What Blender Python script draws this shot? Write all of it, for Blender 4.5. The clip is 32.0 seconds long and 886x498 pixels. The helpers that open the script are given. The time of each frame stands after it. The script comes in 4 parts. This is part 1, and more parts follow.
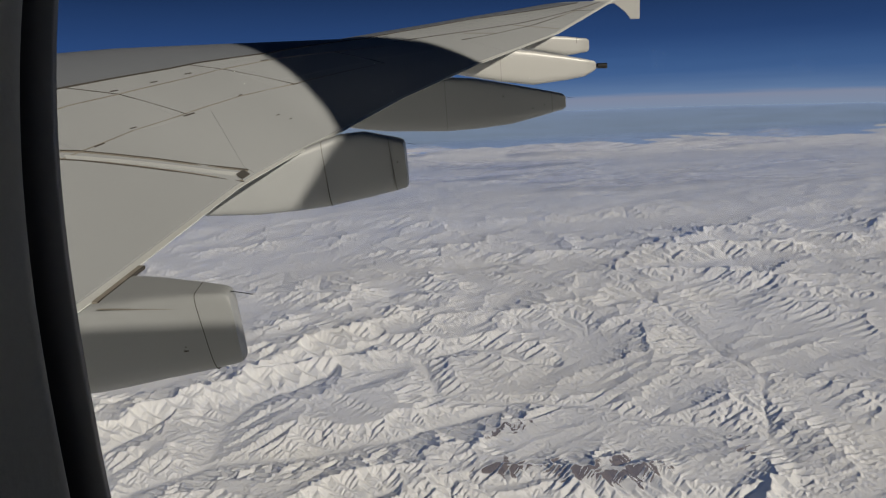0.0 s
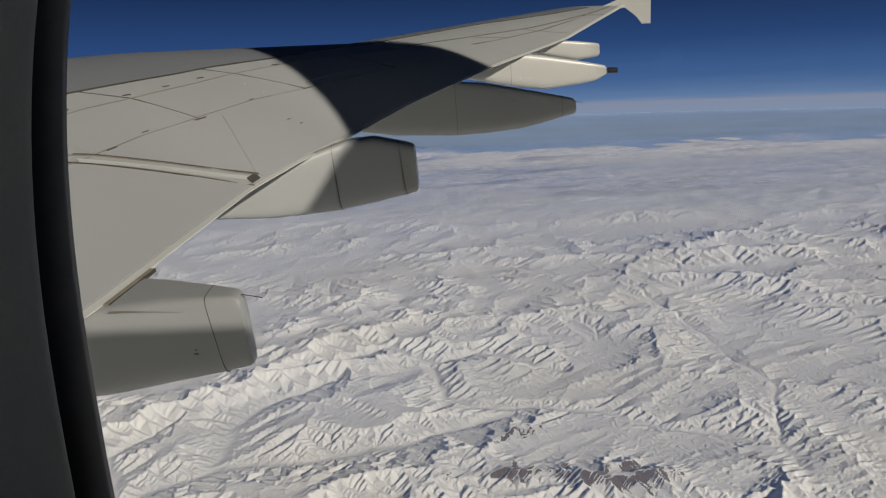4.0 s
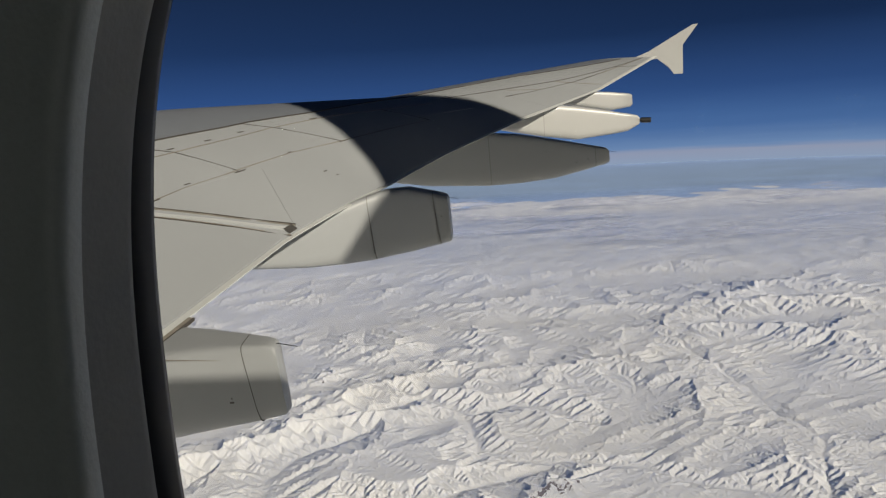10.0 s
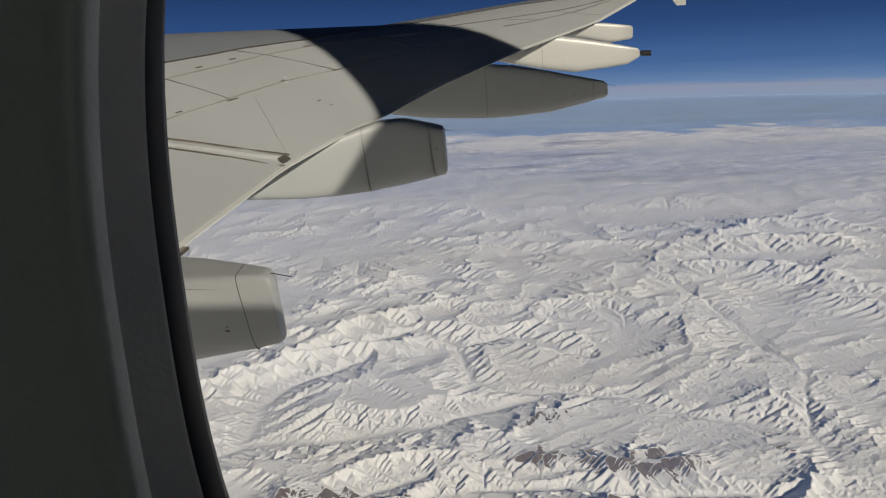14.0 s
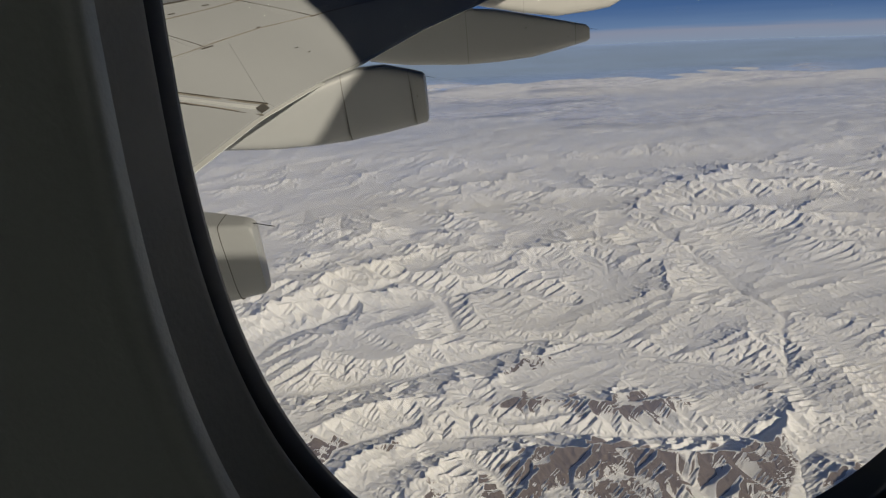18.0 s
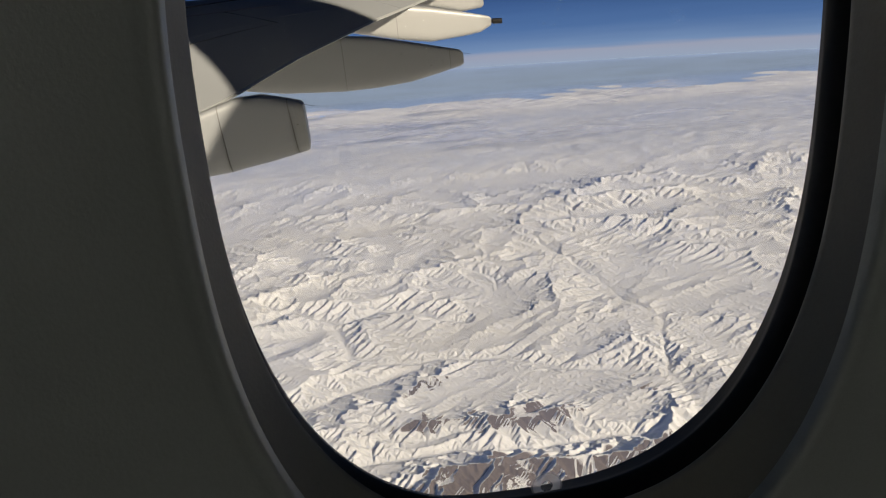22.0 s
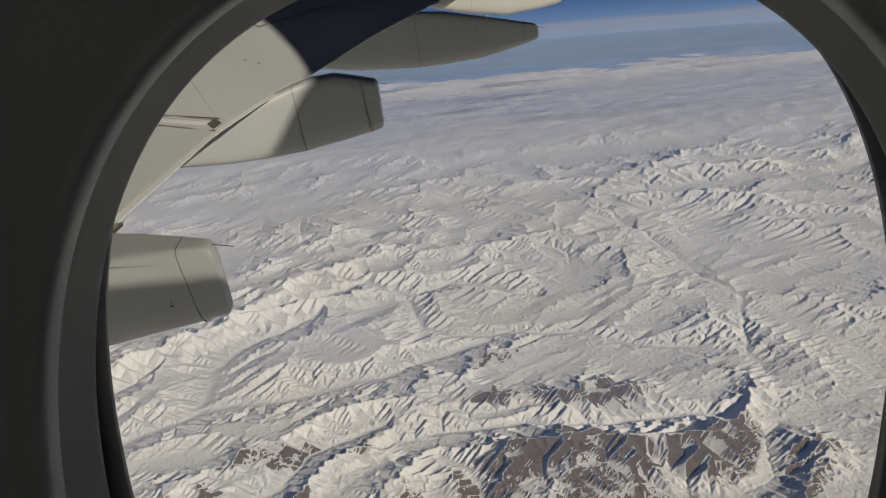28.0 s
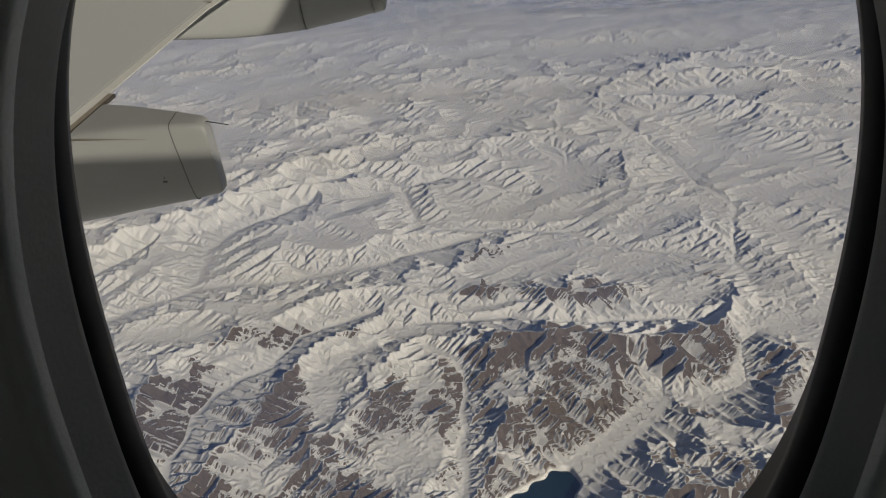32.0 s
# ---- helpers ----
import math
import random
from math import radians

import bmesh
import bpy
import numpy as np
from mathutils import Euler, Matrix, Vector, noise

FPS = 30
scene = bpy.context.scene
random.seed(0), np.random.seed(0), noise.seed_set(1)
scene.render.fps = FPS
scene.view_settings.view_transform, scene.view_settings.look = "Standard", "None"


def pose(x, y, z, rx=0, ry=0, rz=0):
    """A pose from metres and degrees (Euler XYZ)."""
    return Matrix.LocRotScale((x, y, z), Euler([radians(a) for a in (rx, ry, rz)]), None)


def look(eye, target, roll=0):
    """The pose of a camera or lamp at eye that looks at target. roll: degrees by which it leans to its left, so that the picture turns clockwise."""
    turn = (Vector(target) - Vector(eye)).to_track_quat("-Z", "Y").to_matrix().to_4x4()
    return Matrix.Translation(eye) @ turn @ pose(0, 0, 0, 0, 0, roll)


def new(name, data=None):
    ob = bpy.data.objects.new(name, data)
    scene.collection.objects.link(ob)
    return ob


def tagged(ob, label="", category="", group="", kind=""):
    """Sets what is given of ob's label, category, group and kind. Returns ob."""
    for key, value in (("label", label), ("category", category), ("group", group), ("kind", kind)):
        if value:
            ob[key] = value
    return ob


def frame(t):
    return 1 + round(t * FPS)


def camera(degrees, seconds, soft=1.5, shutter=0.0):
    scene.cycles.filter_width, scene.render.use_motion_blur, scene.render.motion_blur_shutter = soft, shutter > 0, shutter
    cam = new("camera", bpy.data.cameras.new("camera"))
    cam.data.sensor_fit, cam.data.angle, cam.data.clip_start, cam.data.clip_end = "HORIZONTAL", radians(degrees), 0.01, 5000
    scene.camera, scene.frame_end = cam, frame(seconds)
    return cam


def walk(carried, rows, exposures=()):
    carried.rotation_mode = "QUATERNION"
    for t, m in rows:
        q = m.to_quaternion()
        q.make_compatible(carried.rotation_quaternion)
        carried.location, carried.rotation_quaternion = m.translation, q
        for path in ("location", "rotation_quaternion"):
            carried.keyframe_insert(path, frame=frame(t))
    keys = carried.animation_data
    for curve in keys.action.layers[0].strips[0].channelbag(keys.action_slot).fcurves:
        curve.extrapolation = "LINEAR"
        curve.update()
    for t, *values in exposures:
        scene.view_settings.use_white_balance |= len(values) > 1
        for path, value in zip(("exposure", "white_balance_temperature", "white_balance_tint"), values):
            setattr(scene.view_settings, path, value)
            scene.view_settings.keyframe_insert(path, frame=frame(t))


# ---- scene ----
cam = camera(63.32, 32.0, soft=1.2)
PATH = [
    (0, pose(-0.0419, -0.1188, 0.0760, 75.990, 2.732, 0.184)),
    (0.5, pose(-0.0408, -0.1195, 0.0763, 76.581, 2.966, 0.474)),
    (1, pose(-0.0403, -0.1208, 0.0767, 76.570, 3.114, 0.745)),
    (1.5, pose(-0.0406, -0.1225, 0.0772, 76.591, 3.144, 0.870)),
    (2, pose(-0.0406, -0.1236, 0.0776, 76.512, 3.095, 1.029)),
    (2.5, pose(-0.0403, -0.1240, 0.0783, 76.268, 3.010, 1.128)),
    (3, pose(-0.0400, -0.1241, 0.0793, 76.278, 2.863, 1.072)),
    (3.5, pose(-0.0386, -0.1241, 0.0805, 76.315, 2.730, 1.023)),
    (5.5, pose(-0.0348, -0.1304, 0.0816, 77.230, 2.633, 0.794)),
    (6, pose(-0.0350, -0.1331, 0.0800, 79.021, 2.647, 0.139)),
    (6.5, pose(-0.0345, -0.1357, 0.0772, 80.826, 2.423, -0.332)),
    (7, pose(-0.0331, -0.1382, 0.0750, 81.785, 2.337, -0.516)),
    (7.5, pose(-0.0334, -0.1435, 0.0742, 81.952, 2.477, -0.431)),
    (8, pose(-0.0325, -0.1484, 0.0745, 82.039, 2.799, -0.365)),
    (8.5, pose(-0.0303, -0.1521, 0.0755, 81.432, 2.669, 0.227)),
    (9, pose(-0.0279, -0.1543, 0.0772, 81.381, 2.677, 0.779)),
    (9.5, pose(-0.0299, -0.1577, 0.0776, 81.874, 2.671, 2.015)),
    (10, pose(-0.0318, -0.1592, 0.0780, 80.460, 3.346, 3.644)),
    (10.5, pose(-0.0324, -0.1588, 0.0786, 80.159, 2.902, 3.699)),
    (11, pose(-0.0338, -0.1594, 0.0783, 79.362, 2.881, 3.889)),
    (11.5, pose(-0.0344, -0.1583, 0.0786, 79.950, 2.996, 3.642)),
    (12, pose(-0.0337, -0.1555, 0.0799, 79.526, 3.055, 3.791)),
    (12.5, pose(-0.0344, -0.1551, 0.0799, 79.131, 2.964, 3.870)),
    (13, pose(-0.0351, -0.1562, 0.0783, 78.491, 2.447, 4.167)),
    (13.5, pose(-0.0364, -0.1618, 0.0722, 77.097, 2.108, 4.055)),
    (14, pose(-0.0364, -0.1666, 0.0657, 75.157, 2.481, 3.342)),
    (14.5, pose(-0.0349, -0.1690, 0.0598, 72.848, 2.401, 1.481)),
    (16.5, pose(-0.0308, -0.1753, 0.0344, 71.104, 1.877, 0.966)),
    (17, pose(-0.0337, -0.1729, 0.0270, 71.545, 2.986, 1.153)),
    (17.5, pose(-0.0399, -0.1707, 0.0180, 71.266, 3.526, 1.501)),
    (18, pose(-0.0470, -0.1701, 0.0074, 71.154, 3.087, 1.755)),
    (18.5, pose(-0.0494, -0.1702, -0.0033, 71.403, 3.780, 2.309)),
    (19, pose(-0.0504, -0.1746, -0.0138, 72.144, 3.950, 2.914)),
    (19.5, pose(-0.0500, -0.1855, -0.0218, 70.765, 4.077, -1.114)),
    (20, pose(-0.0530, -0.1943, -0.0190, 70.525, 3.644, -2.356)),
    (20.5, pose(-0.0554, -0.2121, -0.0119, 70.852, 1.741, -6.131)),
    (21, pose(-0.0615, -0.2295, 0.0033, 70.403, 1.982, -6.663)),
    (21.5, pose(-0.0688, -0.2450, 0.0205, 71.211, 3.286, -7.216)),
    (22, pose(-0.0749, -0.2566, 0.0343, 72.469, 3.983, -7.828)),
    (22.5, pose(-0.0768, -0.2609, 0.0386, 72.143, 3.081, -8.477)),
    (23, pose(-0.0770, -0.2615, 0.0427, 72.403, 3.851, -8.466)),
    (23.5, pose(-0.0771, -0.2611, 0.0562, 72.701, 2.681, -9.106)),
    (24, pose(-0.0761, -0.2566, 0.0740, 73.519, 3.176, -7.639)),
    (24.5, pose(-0.0723, -0.2441, 0.0916, 71.898, 2.646, -7.641)),
    (26.5, pose(-0.0428, -0.2017, 0.1729, 68.790, 2.147, -6.030)),
    (27, pose(-0.0415, -0.1759, 0.1834, 68.666, 4.106, -5.352)),
    (27.5, pose(-0.0305, -0.1723, 0.1875, 69.207, 6.083, -3.088)),
    (28, pose(-0.0183, -0.1690, 0.1797, 70.720, 5.071, -2.130)),
    (28.5, pose(-0.0090, -0.1650, 0.1751, 71.617, 5.643, -1.423)),
    (29, pose(-0.0037, -0.1630, 0.1728, 75.896, 4.930, -3.461)),
    (29.5, pose(-0.0017, -0.1642, 0.1724, 72.640, 5.625, -2.033)),
    (30, pose(-0.0024, -0.1674, 0.1727, 71.245, 5.222, -1.306)),
    (30.5, pose(-0.0040, -0.1702, 0.1736, 67.940, 6.247, -0.727)),
    (31, pose(-0.0057, -0.1706, 0.1749, 67.249, 6.157, -1.375)),
    (31.5, pose(-0.0073, -0.1719, 0.1716, 64.369, 4.931, -1.439)),
    (32, pose(-0.0100, -0.1778, 0.1581, 62.267, 1.917, -1.200)),
]
EXPOSURES = [(0, -0.13, 6550, 12), (2, -0.10, 6550, 12), (6, 0.0, 6550, 11), (7, 0.08, 6550, 11), (9, 0.18, 6600, 11), (13, 0.22, 6650, 11), (14, 0.10, 6650, 11), (17, -0.08, 6750, 10), (18, -0.05, 6900, 11), (19, 0.0, 6950, 11), (20, 0.22, 6900, 10), (21, 0.35, 7050, 12), (23, 0.38, 7150, 13), (24, 0.25, 7150, 13), (26.5, 0.08, 7000, 12), (28, -0.1, 6800, 11), (29, -0.12, 6750, 10), (30, -0.2, 6800, 11), (31, -0.2, 6850, 11), (32, -0.33, 6800, 11)]
walk(cam, PATH, exposures=EXPOSURES)

# ---------------------------------------------------------------- world and sun
SUN_AZ, SUN_EL = radians(44.0), radians(26.0)      # from aft towards port, above the horizon
SUN = Vector((math.cos(SUN_EL) * math.cos(SUN_AZ), -math.cos(SUN_EL) * math.sin(SUN_AZ), math.sin(SUN_EL)))
world = bpy.data.worlds.new("sky")
world.use_nodes = True
scene.world = world
wn = world.node_tree
sky = wn.nodes.new("ShaderNodeTexSky")
sky.sky_type = "NISHITA"
sky.sun_disc = False
sky.sun_elevation = SUN_EL
sky.sun_rotation = math.atan2(SUN.x, SUN.y)
sky.altitude = 13000
sky.air_density, sky.dust_density, sky.ozone_density = 1.0, 0.0, 6.0
wn.links.new(sky.outputs[0], wn.nodes["Background"].inputs[0])
wn.nodes["Background"].inputs[1].default_value = 0.022
sun = new("sun", bpy.data.lights.new("sun", "SUN"))
sun.data.energy, sun.data.angle, sun.data.color = 4.2, radians(0.53), (1.0, 0.90, 0.76)
sun.matrix_world = look((0, 0, 0), -SUN)
FILL_POWER = 75.0                                   # of the added lamp standing in for daylight from unseen port windows


# ---------------------------------------------------------------- materials
def material(name, color, rough=0.5, metal=0.0, grain=0.0, scale=20.0, bump=0.0, spread=0.15, coarse=None, spec=0.5):
    """A surface with grain at two scales: fine (scale) and coarse (scale / 9)."""
    m = bpy.data.materials.new(name)
    m.use_nodes = True
    n, l = m.node_tree.nodes, m.node_tree.links
    b = n["Principled BSDF"]
    b.inputs["Roughness"].default_value, b.inputs["Metallic"].default_value = rough, metal
    b.inputs["Specular IOR Level"].default_value = spec
    co = n.new("ShaderNodeTexCoord")
    fine, wide = n.new("ShaderNodeTexNoise"), n.new("ShaderNodeTexNoise")
    fine.inputs["Scale"].default_value, wide.inputs["Scale"].default_value = scale, coarse or scale / 9
    fine.inputs["Detail"].default_value = wide.inputs["Detail"].default_value = 4
    for t in (fine, wide):
        l.new(co.outputs["Object"], t.inputs["Vector"])
    add = n.new("ShaderNodeMath")
    add.operation = "ADD"
    l.new(fine.outputs["Fac"], add.inputs[0]), l.new(wide.outputs["Fac"], add.inputs[1])
    ramp = n.new("ShaderNodeMapRange")
    ramp.inputs["From Min"].default_value, ramp.inputs["From Max"].default_value = 0.6, 1.4
    ramp.inputs["To Min"].default_value, ramp.inputs["To Max"].default_value = 1 - spread, 1 + spread
    l.new(add.outputs[0], ramp.inputs["Value"])
    mix = n.new("ShaderNodeVectorMath")
    mix.operation = "SCALE"
    mix.inputs[0].default_value = color
    l.new(ramp.outputs[0], mix.inputs["Scale"])
    l.new(mix.outputs[0], b.inputs["Base Color"])
    if bump:
        bp = n.new("ShaderNodeBump")
        bp.inputs["Strength"].default_value, bp.inputs["Distance"].default_value = bump, 0.002
        l.new(fine.outputs["Fac"], bp.inputs["Height"]), l.new(bp.outputs[0], b.inputs["Normal"])
    return m


WING_PAINT = material("wing_paint", (0.285, 0.302, 0.318), 0.42, scale=3.0, spread=0.04, coarse=0.25, spec=0.12)
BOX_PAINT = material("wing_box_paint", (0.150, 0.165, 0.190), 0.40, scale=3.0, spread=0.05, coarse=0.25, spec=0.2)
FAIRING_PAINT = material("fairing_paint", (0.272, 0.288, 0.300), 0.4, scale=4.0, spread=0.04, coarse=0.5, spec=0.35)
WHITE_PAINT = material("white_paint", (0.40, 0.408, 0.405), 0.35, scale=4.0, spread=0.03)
GROOVE = material("panel_sealant", (0.05, 0.045, 0.04), 0.8, scale=6.0, spread=0.3)
SEALANT = material("worn_sealant", (0.19, 0.175, 0.15), 0.8, scale=8.0, spread=0.3)
LIP_PAINT = material("flap_lip_paint", (0.39, 0.41, 0.42), 0.5, scale=4.0, spread=0.06)
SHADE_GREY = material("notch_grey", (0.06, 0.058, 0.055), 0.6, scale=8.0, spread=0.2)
EDGE = material("trailing_edge_paint", (0.47, 0.49, 0.49), 0.4, scale=4.0, spread=0.05)
DARK_METAL = material("dark_metal", (0.03, 0.03, 0.03), 0.4, 0.6, scale=20)
REVEAL = material("reveal_plastic", (0.30, 0.30, 0.28), 0.6, scale=500.0, coarse=6.0, spread=0.05, bump=0.1, spec=0.2)
TRIM = material("cabin_plastic", (0.52, 0.56, 0.545), 0.36, scale=500.0, coarse=6.0, spread=0.05, bump=0.12)
RUBBER = material("black_rubber", (0.020, 0.018, 0.015), 0.5, scale=200.0, spread=0.3)
CABIN = material("cabin_lining", (0.45, 0.45, 0.43), 0.7, scale=60.0, spread=0.06)
CARPET = material("cabin_carpet", (0.06, 0.06, 0.08), 0.95, scale=400.0, spread=0.4)


# ---------------------------------------------------------------- mesh helpers
def mesh_of(name, verts, faces, mats, smooth=True, angle=None):
    me = bpy.data.meshes.new(name)
    me.from_pydata([tuple(v) for v in verts], [], faces)
    for m in mats if isinstance(mats, (list, tuple)) else [mats]:
        me.materials.append(m)
    if smooth:
        me.polygons.foreach_set("use_smooth", [True] * len(me.polygons))
        if angle:
            me.set_sharp_from_angle(angle=radians(angle))
    me.update()
    return me


def part(name, me, parent, label=""):
    ob = new(name, me)
    ob.parent = parent
    return tagged(ob, label) if label else ob


def loft(rings, closed=True, cap=False):
    """Vertices and faces of a skin over rings of equal length."""
    n, verts, faces = len(rings[0]), [], []
    for r in rings:
        verts += list(r)
    for i in range(len(rings) - 1):
        for j in range(n if closed else n - 1):
            k = (j + 1) % n
            faces.append((i * n + j, i * n + k, (i + 1) * n + k, (i + 1) * n + j))
    if cap:
        faces.append(tuple(reversed(range(n))))
        faces.append(tuple(range((len(rings) - 1) * n, len(rings) * n)))
    return verts, faces


def oval(a, b, y, z0=0.0, n=2.5, count=160):
    """A rounded oval ring in a plane across the aircraft."""
    out = []
    for i in range(count):
        w = 2 * math.pi * i / count
        c, s = math.cos(w), math.sin(w)
        out.append((a * math.copysign(abs(c) ** (2 / n), c), y, z0 + b * math.copysign(abs(s) ** (2 / n), s)))
    return out


def curve_at(points, v):
    """Smooth value(s) of a table of (v, ...) rows at v."""
    keys = [p[0] for p in points]
    return [float(np.interp(v, keys, [p[k] for p in points])) for k in range(1, len(points[0]))]

# ---------------------------------------------------------------- the land
H = 285.0                                         # flying height over the plain
perm = np.random.RandomState(7).permutation(4096)
grads = np.random.RandomState(8).uniform(0, 2 * np.pi, 4096)


def hashed(ix, iy):
    return perm[(perm[ix & 4095] + iy) & 4095]


def perlin(x, y):
    ix, iy = np.floor(x).astype(np.int64), np.floor(y).astype(np.int64)
    fx, fy = x - ix, y - iy
    u, v = fx * fx * fx * (fx * (fx * 6 - 15) + 10), fy * fy * fy * (fy * (fy * 6 - 15) + 10)

    def corner(a, b):
        g = grads[hashed(ix + a, iy + b)]
        return np.cos(g) * (fx - a) + np.sin(g) * (fy - b)
    top = corner(0, 0) + u * (corner(1, 0) - corner(0, 0))
    low = corner(0, 1) + u * (corner(1, 1) - corner(0, 1))
    return (top + v * (low - top)) * 1.5


def fbm(x, y, octaves, gain=0.5):
    out, a = 0, 1.0
    for k in range(octaves):
        out = out + a * perlin(x + 17.3 * k, y - 9.1 * k)
        x, y, a = x * 2.03, y * 2.03, a * gain
    return out


def ridged(x, y, octaves, gain=0.5):
    out, a = 0, 1.0
    for k in range(octaves):
        out = out + a * (1 - np.abs(perlin(x + 5.2 * k, y + 3.7 * k)) * 1.6)
        x, y, a = x * 2.1, y * 2.1, a * gain
    return out


def along(x, y, line):
    """Distance from the polyline."""
    d = np.full_like(x, 1e9)
    for (ax, ay), (bx, by) in zip(line, line[1:]):
        vx, vy = bx - ax, by - ay
        t = np.clip(((x - ax) * vx + (y - ay) * vy) / (vx * vx + vy * vy), 0, 1)
        d = np.minimum(d, np.hypot(x - ax - t * vx, y - ay - t * vy))
    return d


def step(a, b, v):
    t = np.clip((v - a) / (b - a), 0, 1)
    return t * t * (3 - 2 * t)


def blob(x, y, cx, cy, rx, ry):
    return np.exp(-((x - cx) / rx) ** 2 - ((y - cy) / ry) ** 2)


# crest lines of the ranges, in flying heights: line, width, strength
NEAR_RANGES = [
    ([(-0.60, 1.40), (-0.40, 1.50), (-0.26, 1.62), (-0.06, 1.64), (0.12, 1.59)], 0.065, 0.55),
    ([(-0.68, 1.00), (-0.63, 1.22), (-0.60, 1.38)], 0.075, 0.85),
    ([(-0.44, 0.95), (-0.40, 1.14), (-0.35, 1.26), (-0.30, 1.38), (-0.14, 1.49)], 0.055, 0.70),
    ([(-0.28, 1.05), (-0.17, 1.19), (-0.13, 1.31), (-0.06, 1.38)], 0.070, 0.75),
    ([(0.06, 1.33), (0.18, 1.39), (0.32, 1.40), (0.46, 1.35)], 0.100, 1.00),
    ([(0.14, 1.32), (0.10, 1.10)], 0.060, 0.60),
    ([(0.24, 1.36), (0.20, 1.16)], 0.060, 0.60),
    ([(-0.57, 0.93), (-0.37, 0.94), (-0.18, 0.95), (0.00, 0.90)], 0.055, 0.70),
    ([(0.50, 1.28), (0.60, 1.36), (0.74, 1.58)], 0.075, 0.80),
    ([(0.64, 1.08), (0.76, 1.30)], 0.075, 0.75),
    ([(0.26, 0.84), (0.35, 0.98), (0.45, 0.88)], 0.075, 0.85),
    ([(0.50, 1.10), (0.50, 1.00), (0.62, 0.92)], 0.075, 0.75),
]
MID_RANGES = [
    ([(-1.32, 1.74), (-1.15, 1.90), (-0.98, 2.03), (-0.76, 2.20)], 0.15, 0.95),
    ([(-0.76, 2.20), (-0.49, 2.30), (-0.27, 2.42)], 0.12, 0.95),
    ([(-0.02, 1.76), (0.12, 1.88), (0.35, 1.79)], 0.06, 0.42),
    ([(0.22, 1.56), (0.38, 1.63), (0.49, 1.60)], 0.05, 0.60),
    ([(-1.01, 2.73), (-0.68, 2.58)], 0.09, 0.34),
    ([(-1.17, 2.51), (-0.98, 2.60), (-0.72, 2.43)], 0.09, 0.28),
    ([(-0.71, 2.73), (-0.42, 3.09)], 0.13, 0.65),
    ([(-0.62, 2.42), (-0.37, 2.60), (-0.04, 3.14)], 0.17, 0.65),
    ([(-0.03, 2.39), (0.16, 2.54), (0.36, 2.92)], 0.13, 0.50),
    ([(-0.32, 3.36), (-0.10, 3.75)], 0.16, 0.30),
    ([(0.38, 2.78), (0.49, 2.76)], 0.05, 0.40),
]
FAR_RANGES = [
    ([(-1.58, 3.34), (-1.38, 3.48), (-1.13, 3.50)], 0.10, 0.45),
    ([(0.79, 3.12), (1.10, 3.24), (1.31, 3.09), (1.50, 2.91)], 0.14, 0.60),
    ([(0.33, 3.61), (0.63, 3.87), (0.88, 3.98)], 0.10, 0.35),
    ([(1.08, 3.70), (1.47, 4.05), (1.81, 3.96)], 0.16, 0.70),
    ([(0.99, 3.40), (1.37, 3.60), (1.74, 3.64)], 0.15, 0.75),
    ([(2.10, 3.77), (2.40, 3.99), (2.79, 4.23)], 0.25, 0.60),
    ([(2.03, 3.21), (2.23, 3.38)], 0.17, 0.65),
    ([(1.83, 2.78), (2.05, 2.94)], 0.14, 0.60),
    ([(2.70, 5.02), (3.07, 5.27), (3.30, 5.10)], 0.35, 0.55),
    ([(1.05, 4.55), (1.44, 4.77)], 0.12, 0.50),
    ([(-1.98, 5.30), (-1.18, 5.05)], 0.25, 0.55),
]
# valley lines: line, width, how much less the land rises there
VALLEYS = [
    ([(-0.82, 1.24), (-0.86, 1.55), (-0.68, 1.67), (-0.52, 1.70), (-0.29, 1.76), (-0.09, 1.83), (0.10, 1.96)], 0.030, 0.85),
    ([(-0.69, 1.70), (-0.70, 1.90), (-0.63, 2.07), (-0.45, 2.22)], 0.020, 0.80),
    ([(-0.86, 1.55), (-1.00, 1.77), (-0.92, 1.90)], 0.016, 0.70),
    ([(-0.52, 0.92), (-0.52, 1.18), (-0.47, 1.28), (-0.39, 1.33), (-0.35, 1.43), (-0.20, 1.55)], 0.018, 0.85),
    ([(0.02, 0.93), (0.04, 1.11), (0.04, 1.26), (-0.03, 1.40)], 0.018, 0.80),
    ([(-0.05, 1.50), (0.14, 1.49), (0.28, 1.48), (0.50, 1.48), (0.62, 1.46)], 0.020, 0.85),
    ([(-0.61, 2.33), (-0.29, 2.49), (-0.10, 2.36), (0.02, 2.42), (0.31, 2.26)], 0.020, 0.80),
    ([(-0.12, 2.30), (-0.05, 2.10), (0.04, 2.01), (0.19, 2.00), (0.40, 1.92), (0.78, 1.74)], 0.014, 0.65),
    ([(0.77, 3.12), (0.84, 2.72), (0.89, 2.40), (0.92, 2.10), (0.80, 1.63)], 0.012, 0.40),
]
